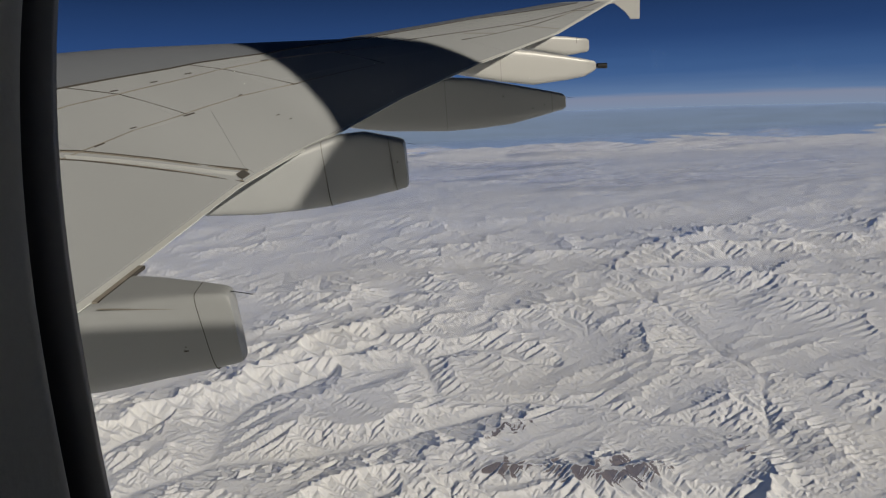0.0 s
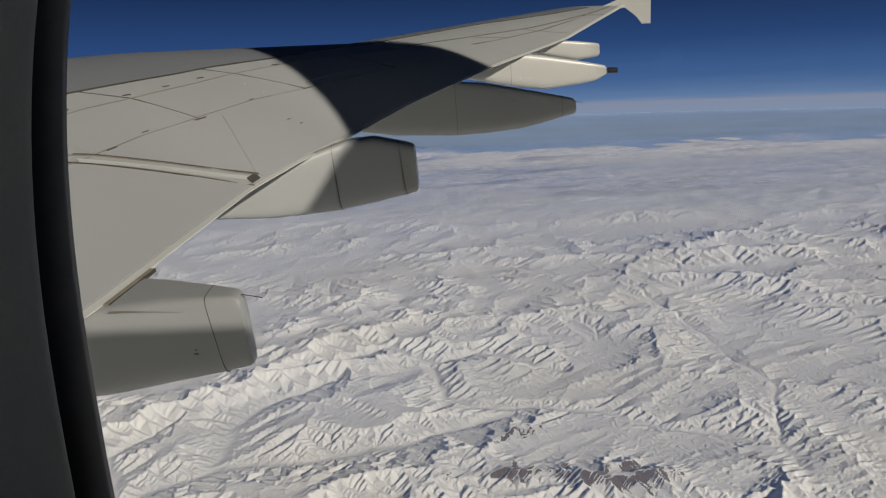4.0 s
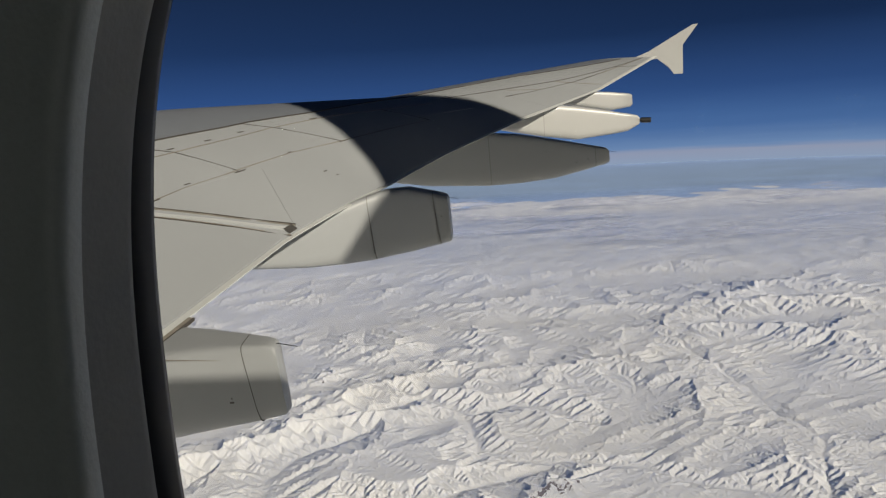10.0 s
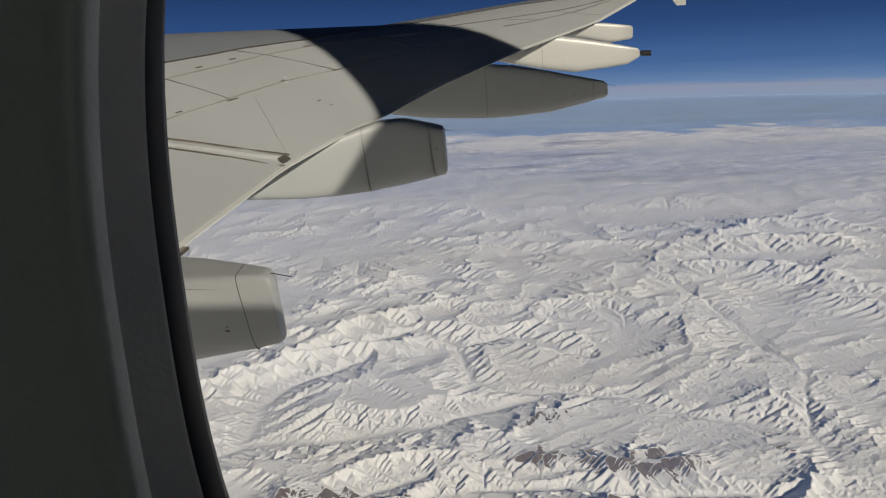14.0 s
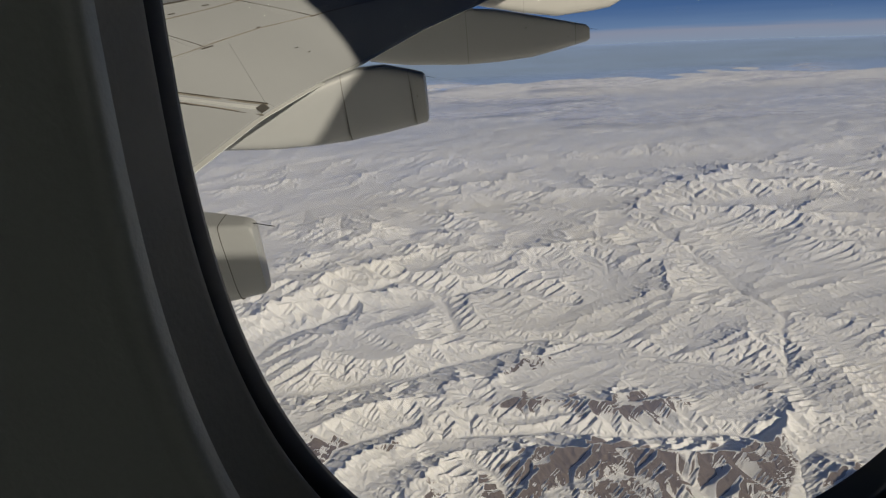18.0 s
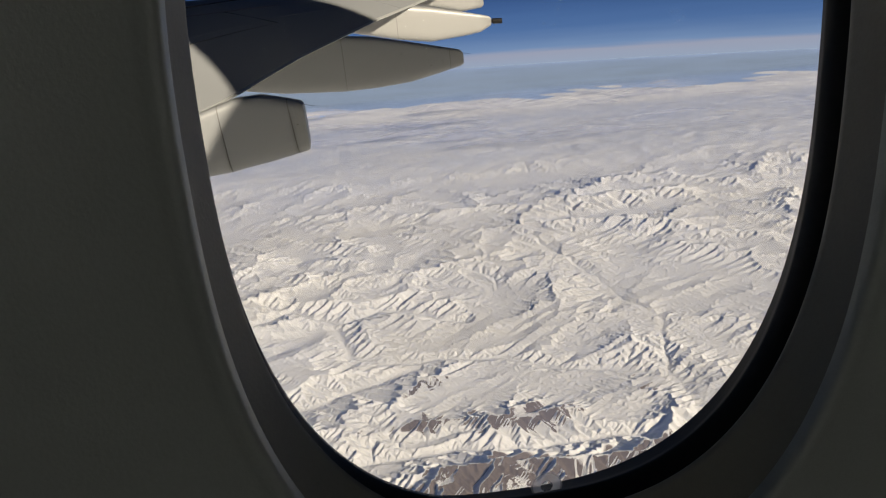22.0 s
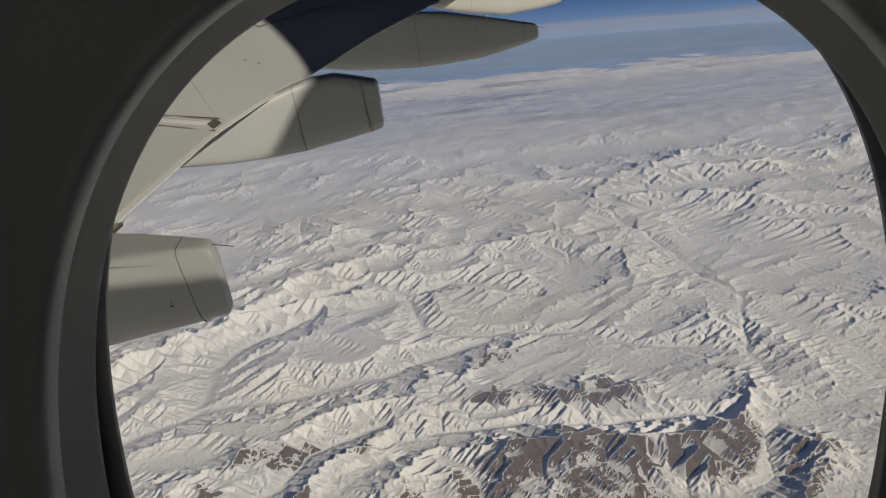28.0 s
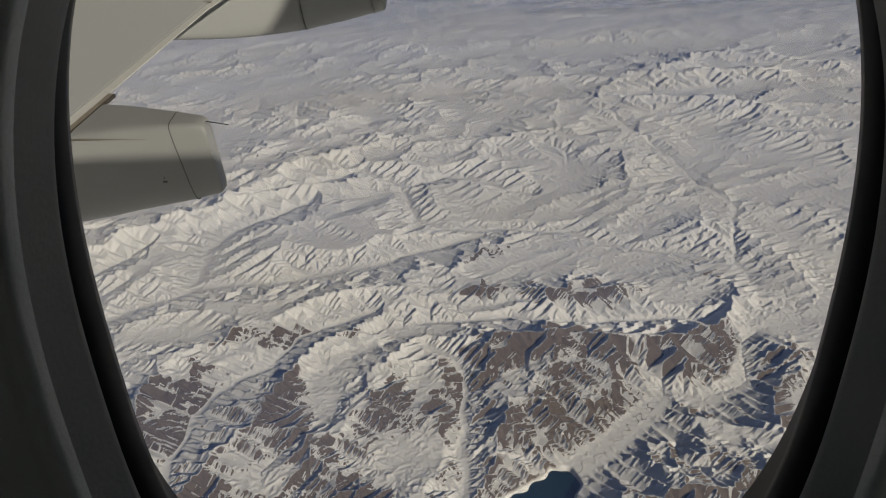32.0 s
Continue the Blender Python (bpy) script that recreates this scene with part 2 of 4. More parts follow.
# snow plains and smooth shelves: centre, radii, smoothness
SHELVES = [(1.22, 3.38, 0.45, 0.09, 1.0), (0.62, 3.45, 0.20, 0.20, 0.7), (1.0, 2.35, 0.45, 0.40, 0.35), (-0.95, 3.75, 0.55, 0.40, 0.85), (-0.92, 2.92, 0.22, 0.14, 0.7), (-0.66, 1.46, 0.13, 0.05, 0.9),
           (-0.08, 1.46, 0.16, 0.035, 0.8), (0.12, 1.54, 0.12, 0.03, 0.7), (0.55, 1.75, 0.22, 0.10, 0.5), (0.9, 4.35, 0.9, 0.22, 0.9), (-0.26, 1.22, 0.04, 0.12, 0.8), (-1.0, 2.26, 0.25, 0.10, 0.9)]
RIVER = [(0.06, 0.88), (0.21, 0.97), (0.29, 1.03), (0.41, 1.14), (0.47, 1.21), (0.53, 1.17), (0.63, 1.22), (0.72, 1.36), (0.78, 1.52), (0.80, 1.63)]
LAKE = [(0.06, 0.84), (0.13, 0.91), (0.205, 0.965)]


def uplift(x, y):
    """How strongly the land rises: ranges high, valley floors and plains low; also how plain it is and the way to the river."""
    wx, wy = x + 0.03 * perlin(x * 4.1, y * 4.1) + 0.012 * perlin(x * 13, y * 13), y + 0.03 * perlin(x * 4.1 + 40, y * 4.1) + 0.012 * perlin(x * 13 + 40, y * 13)
    up = 0.30 + 0.10 * perlin(wx * 2.2, wy * 2.2) + 0.16 * perlin(wx * 5, wy * 5)
    patch = np.clip(0.85 + 0.5 * perlin(wx * 6 + 9, wy * 6), 0.4, 1.4)
    for line, width, strong in NEAR_RANGES + MID_RANGES + FAR_RANGES:
        d = along(wx, wy, line) / width
        up = np.maximum(up, strong * np.exp(-d * d * 0.8) * patch) + 0.12 * strong * np.exp(-d * d * 0.25)
    plain = np.zeros_like(x)
    for cx, cy, rx, ry, k in SHELVES:
        plain = np.maximum(plain, k * step(0.10, 0.90, blob(wx, wy, cx, cy, rx, ry)))
    up = up * (1 - 0.65 * plain)
    for line, width, low in VALLEYS:
        up = up * (1 - 0.9 * low * np.exp(-(along(wx, wy, line) / (0.6 * width)) ** 2))
    river = along(x, y, RIVER)
    up = up * (1 - 0.95 * np.exp(-(river / 0.030) ** 2) * step(1.34, 1.14, y))
    return up, plain, river


# the eroded grid is laid out on the plane of (y + i x) ** BEND, so that its cells are finer near the flight path
BEND, GX, GY, CELL = 0.4, (-0.60, 0.60), (0.86, 1.92), 0.00074
LEVELS = ((8, 130), (4, 60), (2, 26), (1, 13))              # coarse cells first: cell size, rounds of rain
CUT, SMOOTH, RELIEF, REPOSE = 0.45, 0.010, 0.0047, 0.90


def bent(x, y):
    w = (y + 1j * x) ** BEND
    return w.imag, w.real


def flooded(h, outlet):
    """Fills the hollows, so that every cell drains to an outlet."""
    ny, nx = h.shape
    flat, done = h.ravel().tolist(), outlet.ravel().tolist()
    low, grain = min(flat), (h.max() - h.min()) / 4000
    shelves = [[] for _ in range(4800)]
    for i in range(ny * nx):
        if done[i]:
            shelves[int((flat[i] - low) / grain)].append(i)
    sides = (-1, 1, -nx, nx, -nx - 1, -nx + 1, nx - 1, nx + 1)
    for shelf in shelves:
        for i in shelf:                               # grows while it is read
            level = flat[i]
            for d in sides:
                j = i + d
                if 0 <= j < ny * nx and not done[j]:
                    done[j] = True
                    if flat[j] <= level:
                        flat[j] = level + grain * 0.02
                    shelves[int((flat[j] - low) / grain)].append(j)
    return np.array(flat).reshape(ny, nx)


def blurred(h, r):
    """The broad rise and fall of a grid: three running means over 2 r + 1 cells each way."""
    for _ in range(3):
        for axis in (0, 1):
            p = np.cumsum(np.pad(h, [(r + 1, r) if k == axis else (0, 0) for k in (0, 1)], mode="edge"), axis=axis)
            n = h.shape[axis]
            h = (np.take(p, range(2 * r + 1, 2 * r + 1 + n), axis) - np.take(p, range(n), axis)) / (2 * r + 1)
    return h


def refined(h, ny, nx):
    """The grid read at more places."""
    for axis, n in ((0, ny), (1, nx)):
        at = np.linspace(0, h.shape[axis] - 1.001, n)
        i = at.astype(np.int64)
        f = (at - i)[:, None] if axis == 0 else (at - i)[None, :]
        h = np.take(h, i, axis) * (1 - f) + np.take(h, i + 1, axis) * f
    return h


def rained(h, lift, outlet, rounds, steepest, cell):
    """Rain and rivers at work: each cell drains to its lowest neighbour and is cut in step with what flows through it; slopes past the angle of repose slide."""
    ny, nx = h.shape
    steepest = steepest.ravel()
    ids = np.arange(ny * nx).reshape(ny, nx)
    for k in range(rounds):
        best, rec = np.zeros_like(h), ids.copy()
        pad = np.pad(h, 1, constant_values=1e6)
        for dy in (-1, 0, 1):
            for dx in (-1, 0, 1):
                if dx or dy:
                    drop = (h - pad[1 + dy:1 + dy + ny, 1 + dx:1 + dx + nx]) / math.hypot(dx, dy)
                    hit = drop > best
                    best = np.where(hit, drop, best)
                    rec = np.where(hit, ids + dy * nx + dx, rec)
        rec = np.where(outlet, ids, rec).ravel()
        depth, hop = (rec != ids.ravel()).astype(np.int32), rec.copy()
        while True:
            more = depth[hop]
            if not more.any():
                break
            depth, hop = depth + more, hop[hop]
        order = np.argsort(depth, kind="stable")
        cuts = np.searchsorted(depth[order], np.arange(depth.max() + 2))
        area = np.ones(ny * nx)
        for d in range(depth.max(), 0, -1):
            it = order[cuts[d]:cuts[d + 1]]
            np.add.at(area, rec[it], area[it])
        f = CUT * (area * cell * cell) ** 0.38 / cell
        hh = h.ravel() + lift.ravel()
        for d in range(1, depth.max() + 1):
            it = order[cuts[d]:cuts[d + 1]]
            down = hh[rec[it]]
            hh[it] = np.minimum((hh[it] + f[it] * down) / (1 + f[it]), down + steepest[it])
        pits = (rec == ids.ravel()).reshape(ny, nx)
        h = np.where(outlet, h, hh.reshape(ny, nx))
        p = np.pad(h, 1, mode="edge")
        soft = (p[:-2, 1:-1] + p[2:, 1:-1] + p[1:-1, :-2] + p[1:-1, 2:]) / 4
        h = h + SMOOTH * (soft - h) * ~outlet
        h = np.where(pits & ~outlet, soft + 1e-5, h)
    return h, area.reshape(ny, nx)


def eroded():
    """The land's heights and streams on the bent grid, worn down from coarse to fine."""
    h = None
    for cell, rounds in LEVELS:
        u, v = np.meshgrid(np.arange(*GX, CELL * cell), np.arange(*GY, CELL * cell))
        z = (v + 1j * u) ** (1 / BEND)
        x, y = z.imag, z.real
        lift, plain, river = uplift(x, y)
        outlet = (river < 0.004 * cell) & (y < 1.17)
        outlet[0], outlet[:, 0], outlet[:, -1] = True, True, True
        rough = np.random.RandomState(3 + cell).rand(*x.shape)
        if h is None:
            h = 1.0 * lift + 0.3 * (fbm(x * 5, y * 5, 6, 0.6) + 1) + 0.1 * rough
            h = np.where(outlet, 0.0, flooded(np.where(outlet, 0.0, np.maximum(h, 0.01)), outlet))
        else:
            h = np.where(outlet, 0.0, refined(h, *x.shape) + 0.08 * rough * (lift + 0.05))
            if cell > 1:
                h = np.where(outlet, 0.0, flooded(h, outlet))
        size = CELL * cell / BEND * np.abs(z) ** (1 - BEND)      # a cell's true width
        scale = RELIEF * (size / cell / 0.0036) ** 0.65
        h, area = rained(h, lift, outlet, rounds, REPOSE * size / scale, cell)
    h = h * scale
    broad = blurred(h, 26)
    return 0.55 * broad + (h - broad) + 0.006, np.log(area)


def sample(grid, x, y):
    """Smooth (cubic) reading of a grid of the eroded land."""
    x, y = bent(x, y)
    fx, fy = np.clip((x - GX[0]) / CELL, 1.01, grid.shape[1] - 3.01), np.clip((y - GY[0]) / CELL, 1.01, grid.shape[0] - 3.01)
    ix, iy = fx.astype(np.int64), fy.astype(np.int64)
    fx, fy = fx - ix, fy - iy

    def weights(t):
        return (-0.5 * t + t * t - 0.5 * t ** 3, 1 - 2.5 * t * t + 1.5 * t ** 3, 0.5 * t + 2 * t * t - 1.5 * t ** 3, -0.5 * t * t + 0.5 * t ** 3)
    wx, wy, out = weights(fx), weights(fy), 0
    for a in range(4):
        for b in range(4):
            out = out + wx[a] * wy[b] * grid[iy + b - 1, ix + a - 1]
    return out


def land(x, y):
    """Height, way to the river and stream strength at places in flying heights."""
    heights, flow = eroded()
    u, v = bent(x, y)
    inside = step(GY[0] + 0.003, GY[0] + 0.02, v) * step(GY[1] - 0.004, GY[1] - 0.10, v) * step(GX[1] - 0.004, GX[1] - 0.05, np.abs(u))
    up, plain, river = uplift(x, y)
    rim = float(np.median(heights[-60:, 300:-300]))
    far = rim + 0.03 * up + 0.006 * ridged(x * 4, y * 6, 5) * (1 - 0.8 * plain)
    h = inside * sample(heights, x, y) + (1 - inside) * far
    stream = inside * np.clip(sample(flow, x, y), 0, 12)
    floor = np.exp(-(river / 0.034) ** 4) * step(1.26, 1.12, y)
    return np.maximum(h * (1 - floor) + 0.004 * floor, 0.002), river, stream


def build_land():
    az = np.concatenate([np.linspace(-180, -46, 40, endpoint=False), np.linspace(-46, 46, 1400), np.linspace(46, 180, 40)[1:]])
    az[-1] = 180
    dep = np.concatenate([np.linspace(3.457, 9, 170, endpoint=False), np.linspace(9, 52, 800), [58, 66, 76, 86]])
    r = 1 / np.tan(np.radians(dep))
    A, R = np.meshgrid(np.radians(az), r)
    x, y = R * np.sin(A), R * np.cos(A)
    z, river, stream = land(x.ravel(), y.ravel())
    z = z.reshape(x.shape)
    far = step(9.6, 8.4, y + 0.9 * perlin(x * 0.7, y * 0.5) + 0.5 * perlin(x * 2.3, y * 2.3))
    z = z * far - 0.006 * (1 - far)
    lake = step(0.040, 0.026, along(x, y, LAKE) + 0.010 * perlin(x * 30, y * 30))
    z = z * (1 - lake) - 0.012 * lake
    n, m = x.shape
    # bareness: sun-facing and steep slopes of the lower, nearer hills
    zs = 0.5 * z + 0.5 * blurred(z, 1)
    zx = np.gradient(zs, axis=1) / np.maximum(np.gradient(A, axis=1) * R, 1e-6)
    zr = np.gradient(zs, axis=0) / np.minimum(np.gradient(R, axis=0), -1e-6)
    gx, gy = zx * np.cos(A) + zr * np.sin(A), -zx * np.sin(A) + zr * np.cos(A)
    face = -(gx * SUN.x + gy * SUN.y) / math.cos(SUN_EL)
    zone = np.zeros_like(x)
    for cx, cy, rx, ry, k in BARE:
        zone = np.maximum(zone, k * blob(x, y, cx, cy, rx, ry))
    zone = zone * np.clip(1 + 0.7 * fbm(x.ravel() * 7, y.ravel() * 7, 4).reshape(x.shape), 0.3, 1.5)
    stream, river = stream.reshape(x.shape), river.reshape(x.shape)
    bare = step(0.20, 0.42, zone * (0.10 + 1.5 * np.clip(face, -0.2, 0.5)))
    bare = bare * step(6.5, 4.5, stream)
    # dark stream lines: bare banks, with the gullies' shade put into the colour
    bare = np.maximum(bare, 0.52 * step(3.4, 5.2, stream) * step(-0.3, 0.4, perlin(x * 3, y * 3)) * step(1.4, 1.7, y) * step(4.9, 3.8, y))
    bare = bare * step(0.015, 0.04, river) * (1 - lake)
    bends = along(x + 0.010 * np.sin(y * 160 + 3 * np.sin(x * 70)), y + 0.006 * np.sin(x * 190), RIVER[1:5])
    bare = np.maximum(bare, 0.55 * step(0.0024, 0.0012, bends) * (1 - lake))
    co = np.stack([x, y, z - 1], -1).reshape(-1, 3) * H
    idx = np.arange(n * m).reshape(n, m)
    quads = np.stack([idx[1:, :-1], idx[1:, 1:], idx[:-1, 1:], idx[:-1, :-1]], -1).reshape(-1, 4)
    me = bpy.data.meshes.new("ground")
    me.vertices.add(n * m)
    me.vertices.foreach_set("co", co.ravel().astype(np.float32))
    me.loops.add(quads.size)
    me.loops.foreach_set("vertex_index", quads.ravel().astype(np.int32))
    me.polygons.add(len(quads))
    me.polygons.foreach_set("loop_start", np.arange(0, quads.size, 4, dtype=np.int32))
    me.polygons.foreach_set("use_smooth", np.ones(len(quads), dtype=bool))
    me.update()
    at = me.attributes.new("bare", "FLOAT", "POINT")
    at.data.foreach_set("value", bare.ravel().astype(np.float32))
    me.materials.append(snow_material())
    return tagged(new("ground", me), "snow-covered mountains and plateau with bare brown slopes", "ground", kind="structure")


BARE = [(0.22, 1.24, 0.24, 0.20, 1.15), (0.16, 1.80, 0.20, 0.07, 0.8), (0.36, 1.58, 0.14, 0.07, 1.0), (0.62, 1.25, 0.18, 0.18, 1.15), (0.40, 0.95, 0.20, 0.10, 0.6), (-0.56, 1.15, 0.11, 0.20, 1.1), (-0.35, 1.12, 0.16, 0.18, 1.0), (-0.40, 1.43, 0.22, 0.06, 0.8),
        (-0.12, 1.15, 0.16, 0.13, 1.0), (0.0, 0.88, 0.9, 0.12, 1.2), (0.10, 1.62, 0.22, 0.06, 0.7), (0.87, 2.06, 0.10, 0.07, 0.8), (0.72, 1.70, 0.08, 0.08, 0.9), (-0.78, 2.62, 0.20, 0.07, 0.6), (-0.05, 2.75, 0.20, 0.07, 0.45)]


def snow_material():
    m = bpy.data.materials.new("snow_and_rock")
    m.use_nodes = True
    n, l = m.node_tree.nodes, m.node_tree.links
    b = n["Principled BSDF"]
    b.inputs["Roughness"].default_value = 0.8
    b.inputs["Specular IOR Level"].default_value = 0.15
    geo, at = n.new("ShaderNodeNewGeometry"), n.new("ShaderNodeAttribute")
    at.attribute_name = "bare"
    fine, wide = n.new("ShaderNodeTexNoise"), n.new("ShaderNodeTexNoise")
    fine.inputs["Scale"].default_value, wide.inputs["Scale"].default_value = 0.22, 0.012
    fine.inputs["Detail"].default_value, wide.inputs["Detail"].default_value = 6, 5
    l.new(geo.outputs["Position"], fine.inputs["Vector"]), l.new(geo.outputs["Position"], wide.inputs["Vector"])
    rock, snow, mix = n.new("ShaderNodeMix"), n.new("ShaderNodeMix"), n.new("ShaderNodeMix")
    for k in (rock, snow, mix):
        k.data_type = "RGBA"
    rock.inputs[6].default_value, rock.inputs[7].default_value = (0.105, 0.084, 0.066, 1), (0.185, 0.150, 0.118, 1)
    snow.inputs[6].default_value, snow.inputs[7].default_value = (0.80, 0.81, 0.81, 1), (0.87, 0.87, 0.84, 1)
    l.new(fine.outputs["Fac"], rock.inputs[0]), l.new(wide.outputs["Fac"], snow.inputs[0])
    add, edge = n.new("ShaderNodeMath"), n.new("ShaderNodeMapRange")
    add.operation = "MULTIPLY_ADD"
    add.inputs[1].default_value = 0.12
    l.new(fine.outputs["Fac"], add.inputs[0]), l.new(at.outputs["Fac"], add.inputs[2])
    edge.inputs["From Min"].default_value, edge.inputs["From Max"].default_value = 0.36, 0.72
    l.new(add.outputs[0], edge.inputs["Value"])
    l.new(edge.outputs[0], mix.inputs[0]), l.new(snow.outputs[2], mix.inputs[6]), l.new(rock.outputs[2], mix.inputs[7])
    l.new(mix.outputs[2], b.inputs["Base Color"])
    bp = n.new("ShaderNodeBump")
    bp.inputs["Strength"].default_value, bp.inputs["Distance"].default_value = 0.6, 1.2
    ribs = n.new("ShaderNodeTexNoise")
    ribs.noise_type = "RIDGED_MULTIFRACTAL"
    ribs.inputs["Scale"].default_value, ribs.inputs["Detail"].default_value, ribs.inputs["Roughness"].default_value = 0.22, 4, 0.5
    ribs.inputs["Distortion"].default_value = 0.4
    l.new(geo.outputs["Position"], ribs.inputs["Vector"])
    l.new(ribs.outputs["Fac"], bp.inputs["Height"]), l.new(bp.outputs[0], b.inputs["Normal"])
    return m


ground = build_land()

# the lake, and the far sea with its haze mixed into the colour
WATER = material("lake_water", (0.012, 0.035, 0.045), 0.12, scale=0.05, spread=0.3)
SEA = material("hazed_sea_water", (0.33, 0.47, 0.74), 0.6, scale=0.004, spread=0.15, spec=0.2)


def sheet(name, ring, z, mat, label, category):
    me = mesh_of(name, [(px * H, py * H, (z - 1) * H) for px, py in ring], [tuple(range(len(ring)))], mat, smooth=False)
    return tagged(new(name, me), label, category, kind="structure")


sheet("water", [(-0.08, 0.78), (0.20, 0.78), (0.38, 0.98), (0.30, 1.07), (0.02, 1.02)], -0.004, WATER, "dark green mountain lake between snowy slopes", "lake")
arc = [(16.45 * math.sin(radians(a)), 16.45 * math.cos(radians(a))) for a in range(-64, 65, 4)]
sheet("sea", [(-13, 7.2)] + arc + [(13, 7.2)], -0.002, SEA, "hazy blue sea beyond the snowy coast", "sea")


def cloud_material(name, low, high, scale, stretch, colour, glow=0.0):
    """Thin cloud: white where the noise is dense, clear elsewhere."""
    m = bpy.data.materials.new(name)
    m.use_nodes = True
    n, l = m.node_tree.nodes, m.node_tree.links
    n.remove(n["Principled BSDF"])
    co, mp, tex, rng = n.new("ShaderNodeTexCoord"), n.new("ShaderNodeMapping"), n.new("ShaderNodeTexNoise"), n.new("ShaderNodeMapRange")
    mp.inputs["Scale"].default_value = stretch
    tex.inputs["Scale"].default_value, tex.inputs["Detail"].default_value, tex.inputs["Roughness"].default_value = scale, 7, 0.6
    rng.inputs["From Min"].default_value, rng.inputs["From Max"].default_value, rng.inputs["To Max"].default_value = low, high, 0.7
    clear, white, mix = n.new("ShaderNodeBsdfTransparent"), n.new("ShaderNodeBsdfDiffuse"), n.new("ShaderNodeMixShader")
    white.inputs[0].default_value = colour
    edge, mul = n.new("ShaderNodeAttribute"), n.new("ShaderNodeMath")
    edge.attribute_name, mul.operation = "cover", "MULTIPLY"
    l.new(co.outputs["Object"], mp.inputs[0]), l.new(mp.outputs[0], tex.inputs["Vector"]), l.new(tex.outputs["Fac"], rng.inputs["Value"])
    l.new(rng.outputs[0], mul.inputs[0]), l.new(edge.outputs["Fac"], mul.inputs[1]), l.new(mul.outputs[0], mix.inputs[0])
    l.new(clear.outputs[0], mix.inputs[1]), l.new(white.outputs[0], mix.inputs[2]), l.new(mix.outputs[0], n["Material Output"].inputs[0])
    return m


def haze_layer():
    """A blue diffuse sheet imitating haze and skylit shade, denser towards the far plains."""
    m = bpy.data.materials.new("haze_tint")
    m.use_nodes = True
    n, l = m.node_tree.nodes, m.node_tree.links
    n.remove(n["Principled BSDF"])
    at, clear, blue, mix = n.new("ShaderNodeAttribute"), n.new("ShaderNodeBsdfTransparent"), n.new("ShaderNodeBsdfDiffuse"), n.new("ShaderNodeMixShader")
    at.attribute_name = "cover"
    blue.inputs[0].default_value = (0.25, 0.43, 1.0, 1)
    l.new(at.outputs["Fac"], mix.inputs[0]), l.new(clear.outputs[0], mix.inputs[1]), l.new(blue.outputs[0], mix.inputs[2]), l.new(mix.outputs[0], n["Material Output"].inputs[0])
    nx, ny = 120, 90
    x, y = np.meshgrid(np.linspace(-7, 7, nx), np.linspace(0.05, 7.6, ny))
    # the noise patches imitate the blue of cloud shadows
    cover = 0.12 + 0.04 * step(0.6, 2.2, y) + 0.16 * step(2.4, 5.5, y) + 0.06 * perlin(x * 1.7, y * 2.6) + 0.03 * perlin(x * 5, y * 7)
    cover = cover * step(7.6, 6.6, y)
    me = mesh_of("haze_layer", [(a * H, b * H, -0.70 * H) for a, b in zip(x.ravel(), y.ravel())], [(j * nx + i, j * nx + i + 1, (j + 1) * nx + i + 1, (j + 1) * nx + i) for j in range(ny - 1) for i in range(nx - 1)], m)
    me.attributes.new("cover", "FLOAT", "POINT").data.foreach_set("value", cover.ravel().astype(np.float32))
    return tagged(new("haze_layer", me), "blue sheet imitating haze over the snowy land", "haze", kind="stuff")


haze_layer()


def cloud_sheet(name, x0, x1, y0, y1, z, mat, label):
    """A low, gently heaving cloud layer that thins out towards its rim."""
    nx, ny = 90, 50
    x, y = np.meshgrid(np.linspace(x0, x1, nx), np.linspace(y0, y1, ny))
    zz = z + 0.03 * fbm(x * 1.5, y * 1.5, 3)
    u, v = np.abs((x - x0) / (x1 - x0) * 2 - 1), (y - y0) / (y1 - y0)
    cover = step(1.0, 0.7, u) * step(0.0, 0.3, v) * step(1.0, 0.6, v + 0.25 * perlin(x * 0.8, y * 0.8) + 0.12 * perlin(x * 3, y * 3))
    me = mesh_of(name, [(a * H, b * H, (c - 1) * H) for a, b, c in zip(x.ravel(), y.ravel(), zz.ravel())], [(j * nx + i, j * nx + i + 1, (j + 1) * nx + i + 1, (j + 1) * nx + i) for j in range(ny - 1) for i in range(nx - 1)], mat)
    me.attributes.new("cover", "FLOAT", "POINT").data.foreach_set("value", cover.ravel().astype(np.float32))
    return tagged(new(name, me), label, "cloud", kind="stuff")


cloud_sheet("cloud_layer", -4.5, 5.0, 4.6, 9.6, 0.10, cloud_material("low_cloud", 0.50, 0.63, 0.0055, (0.55, 1.4, 1.0), (0.82, 0.82, 0.84, 1)), "thin torn low cloud over the snowy plateau")


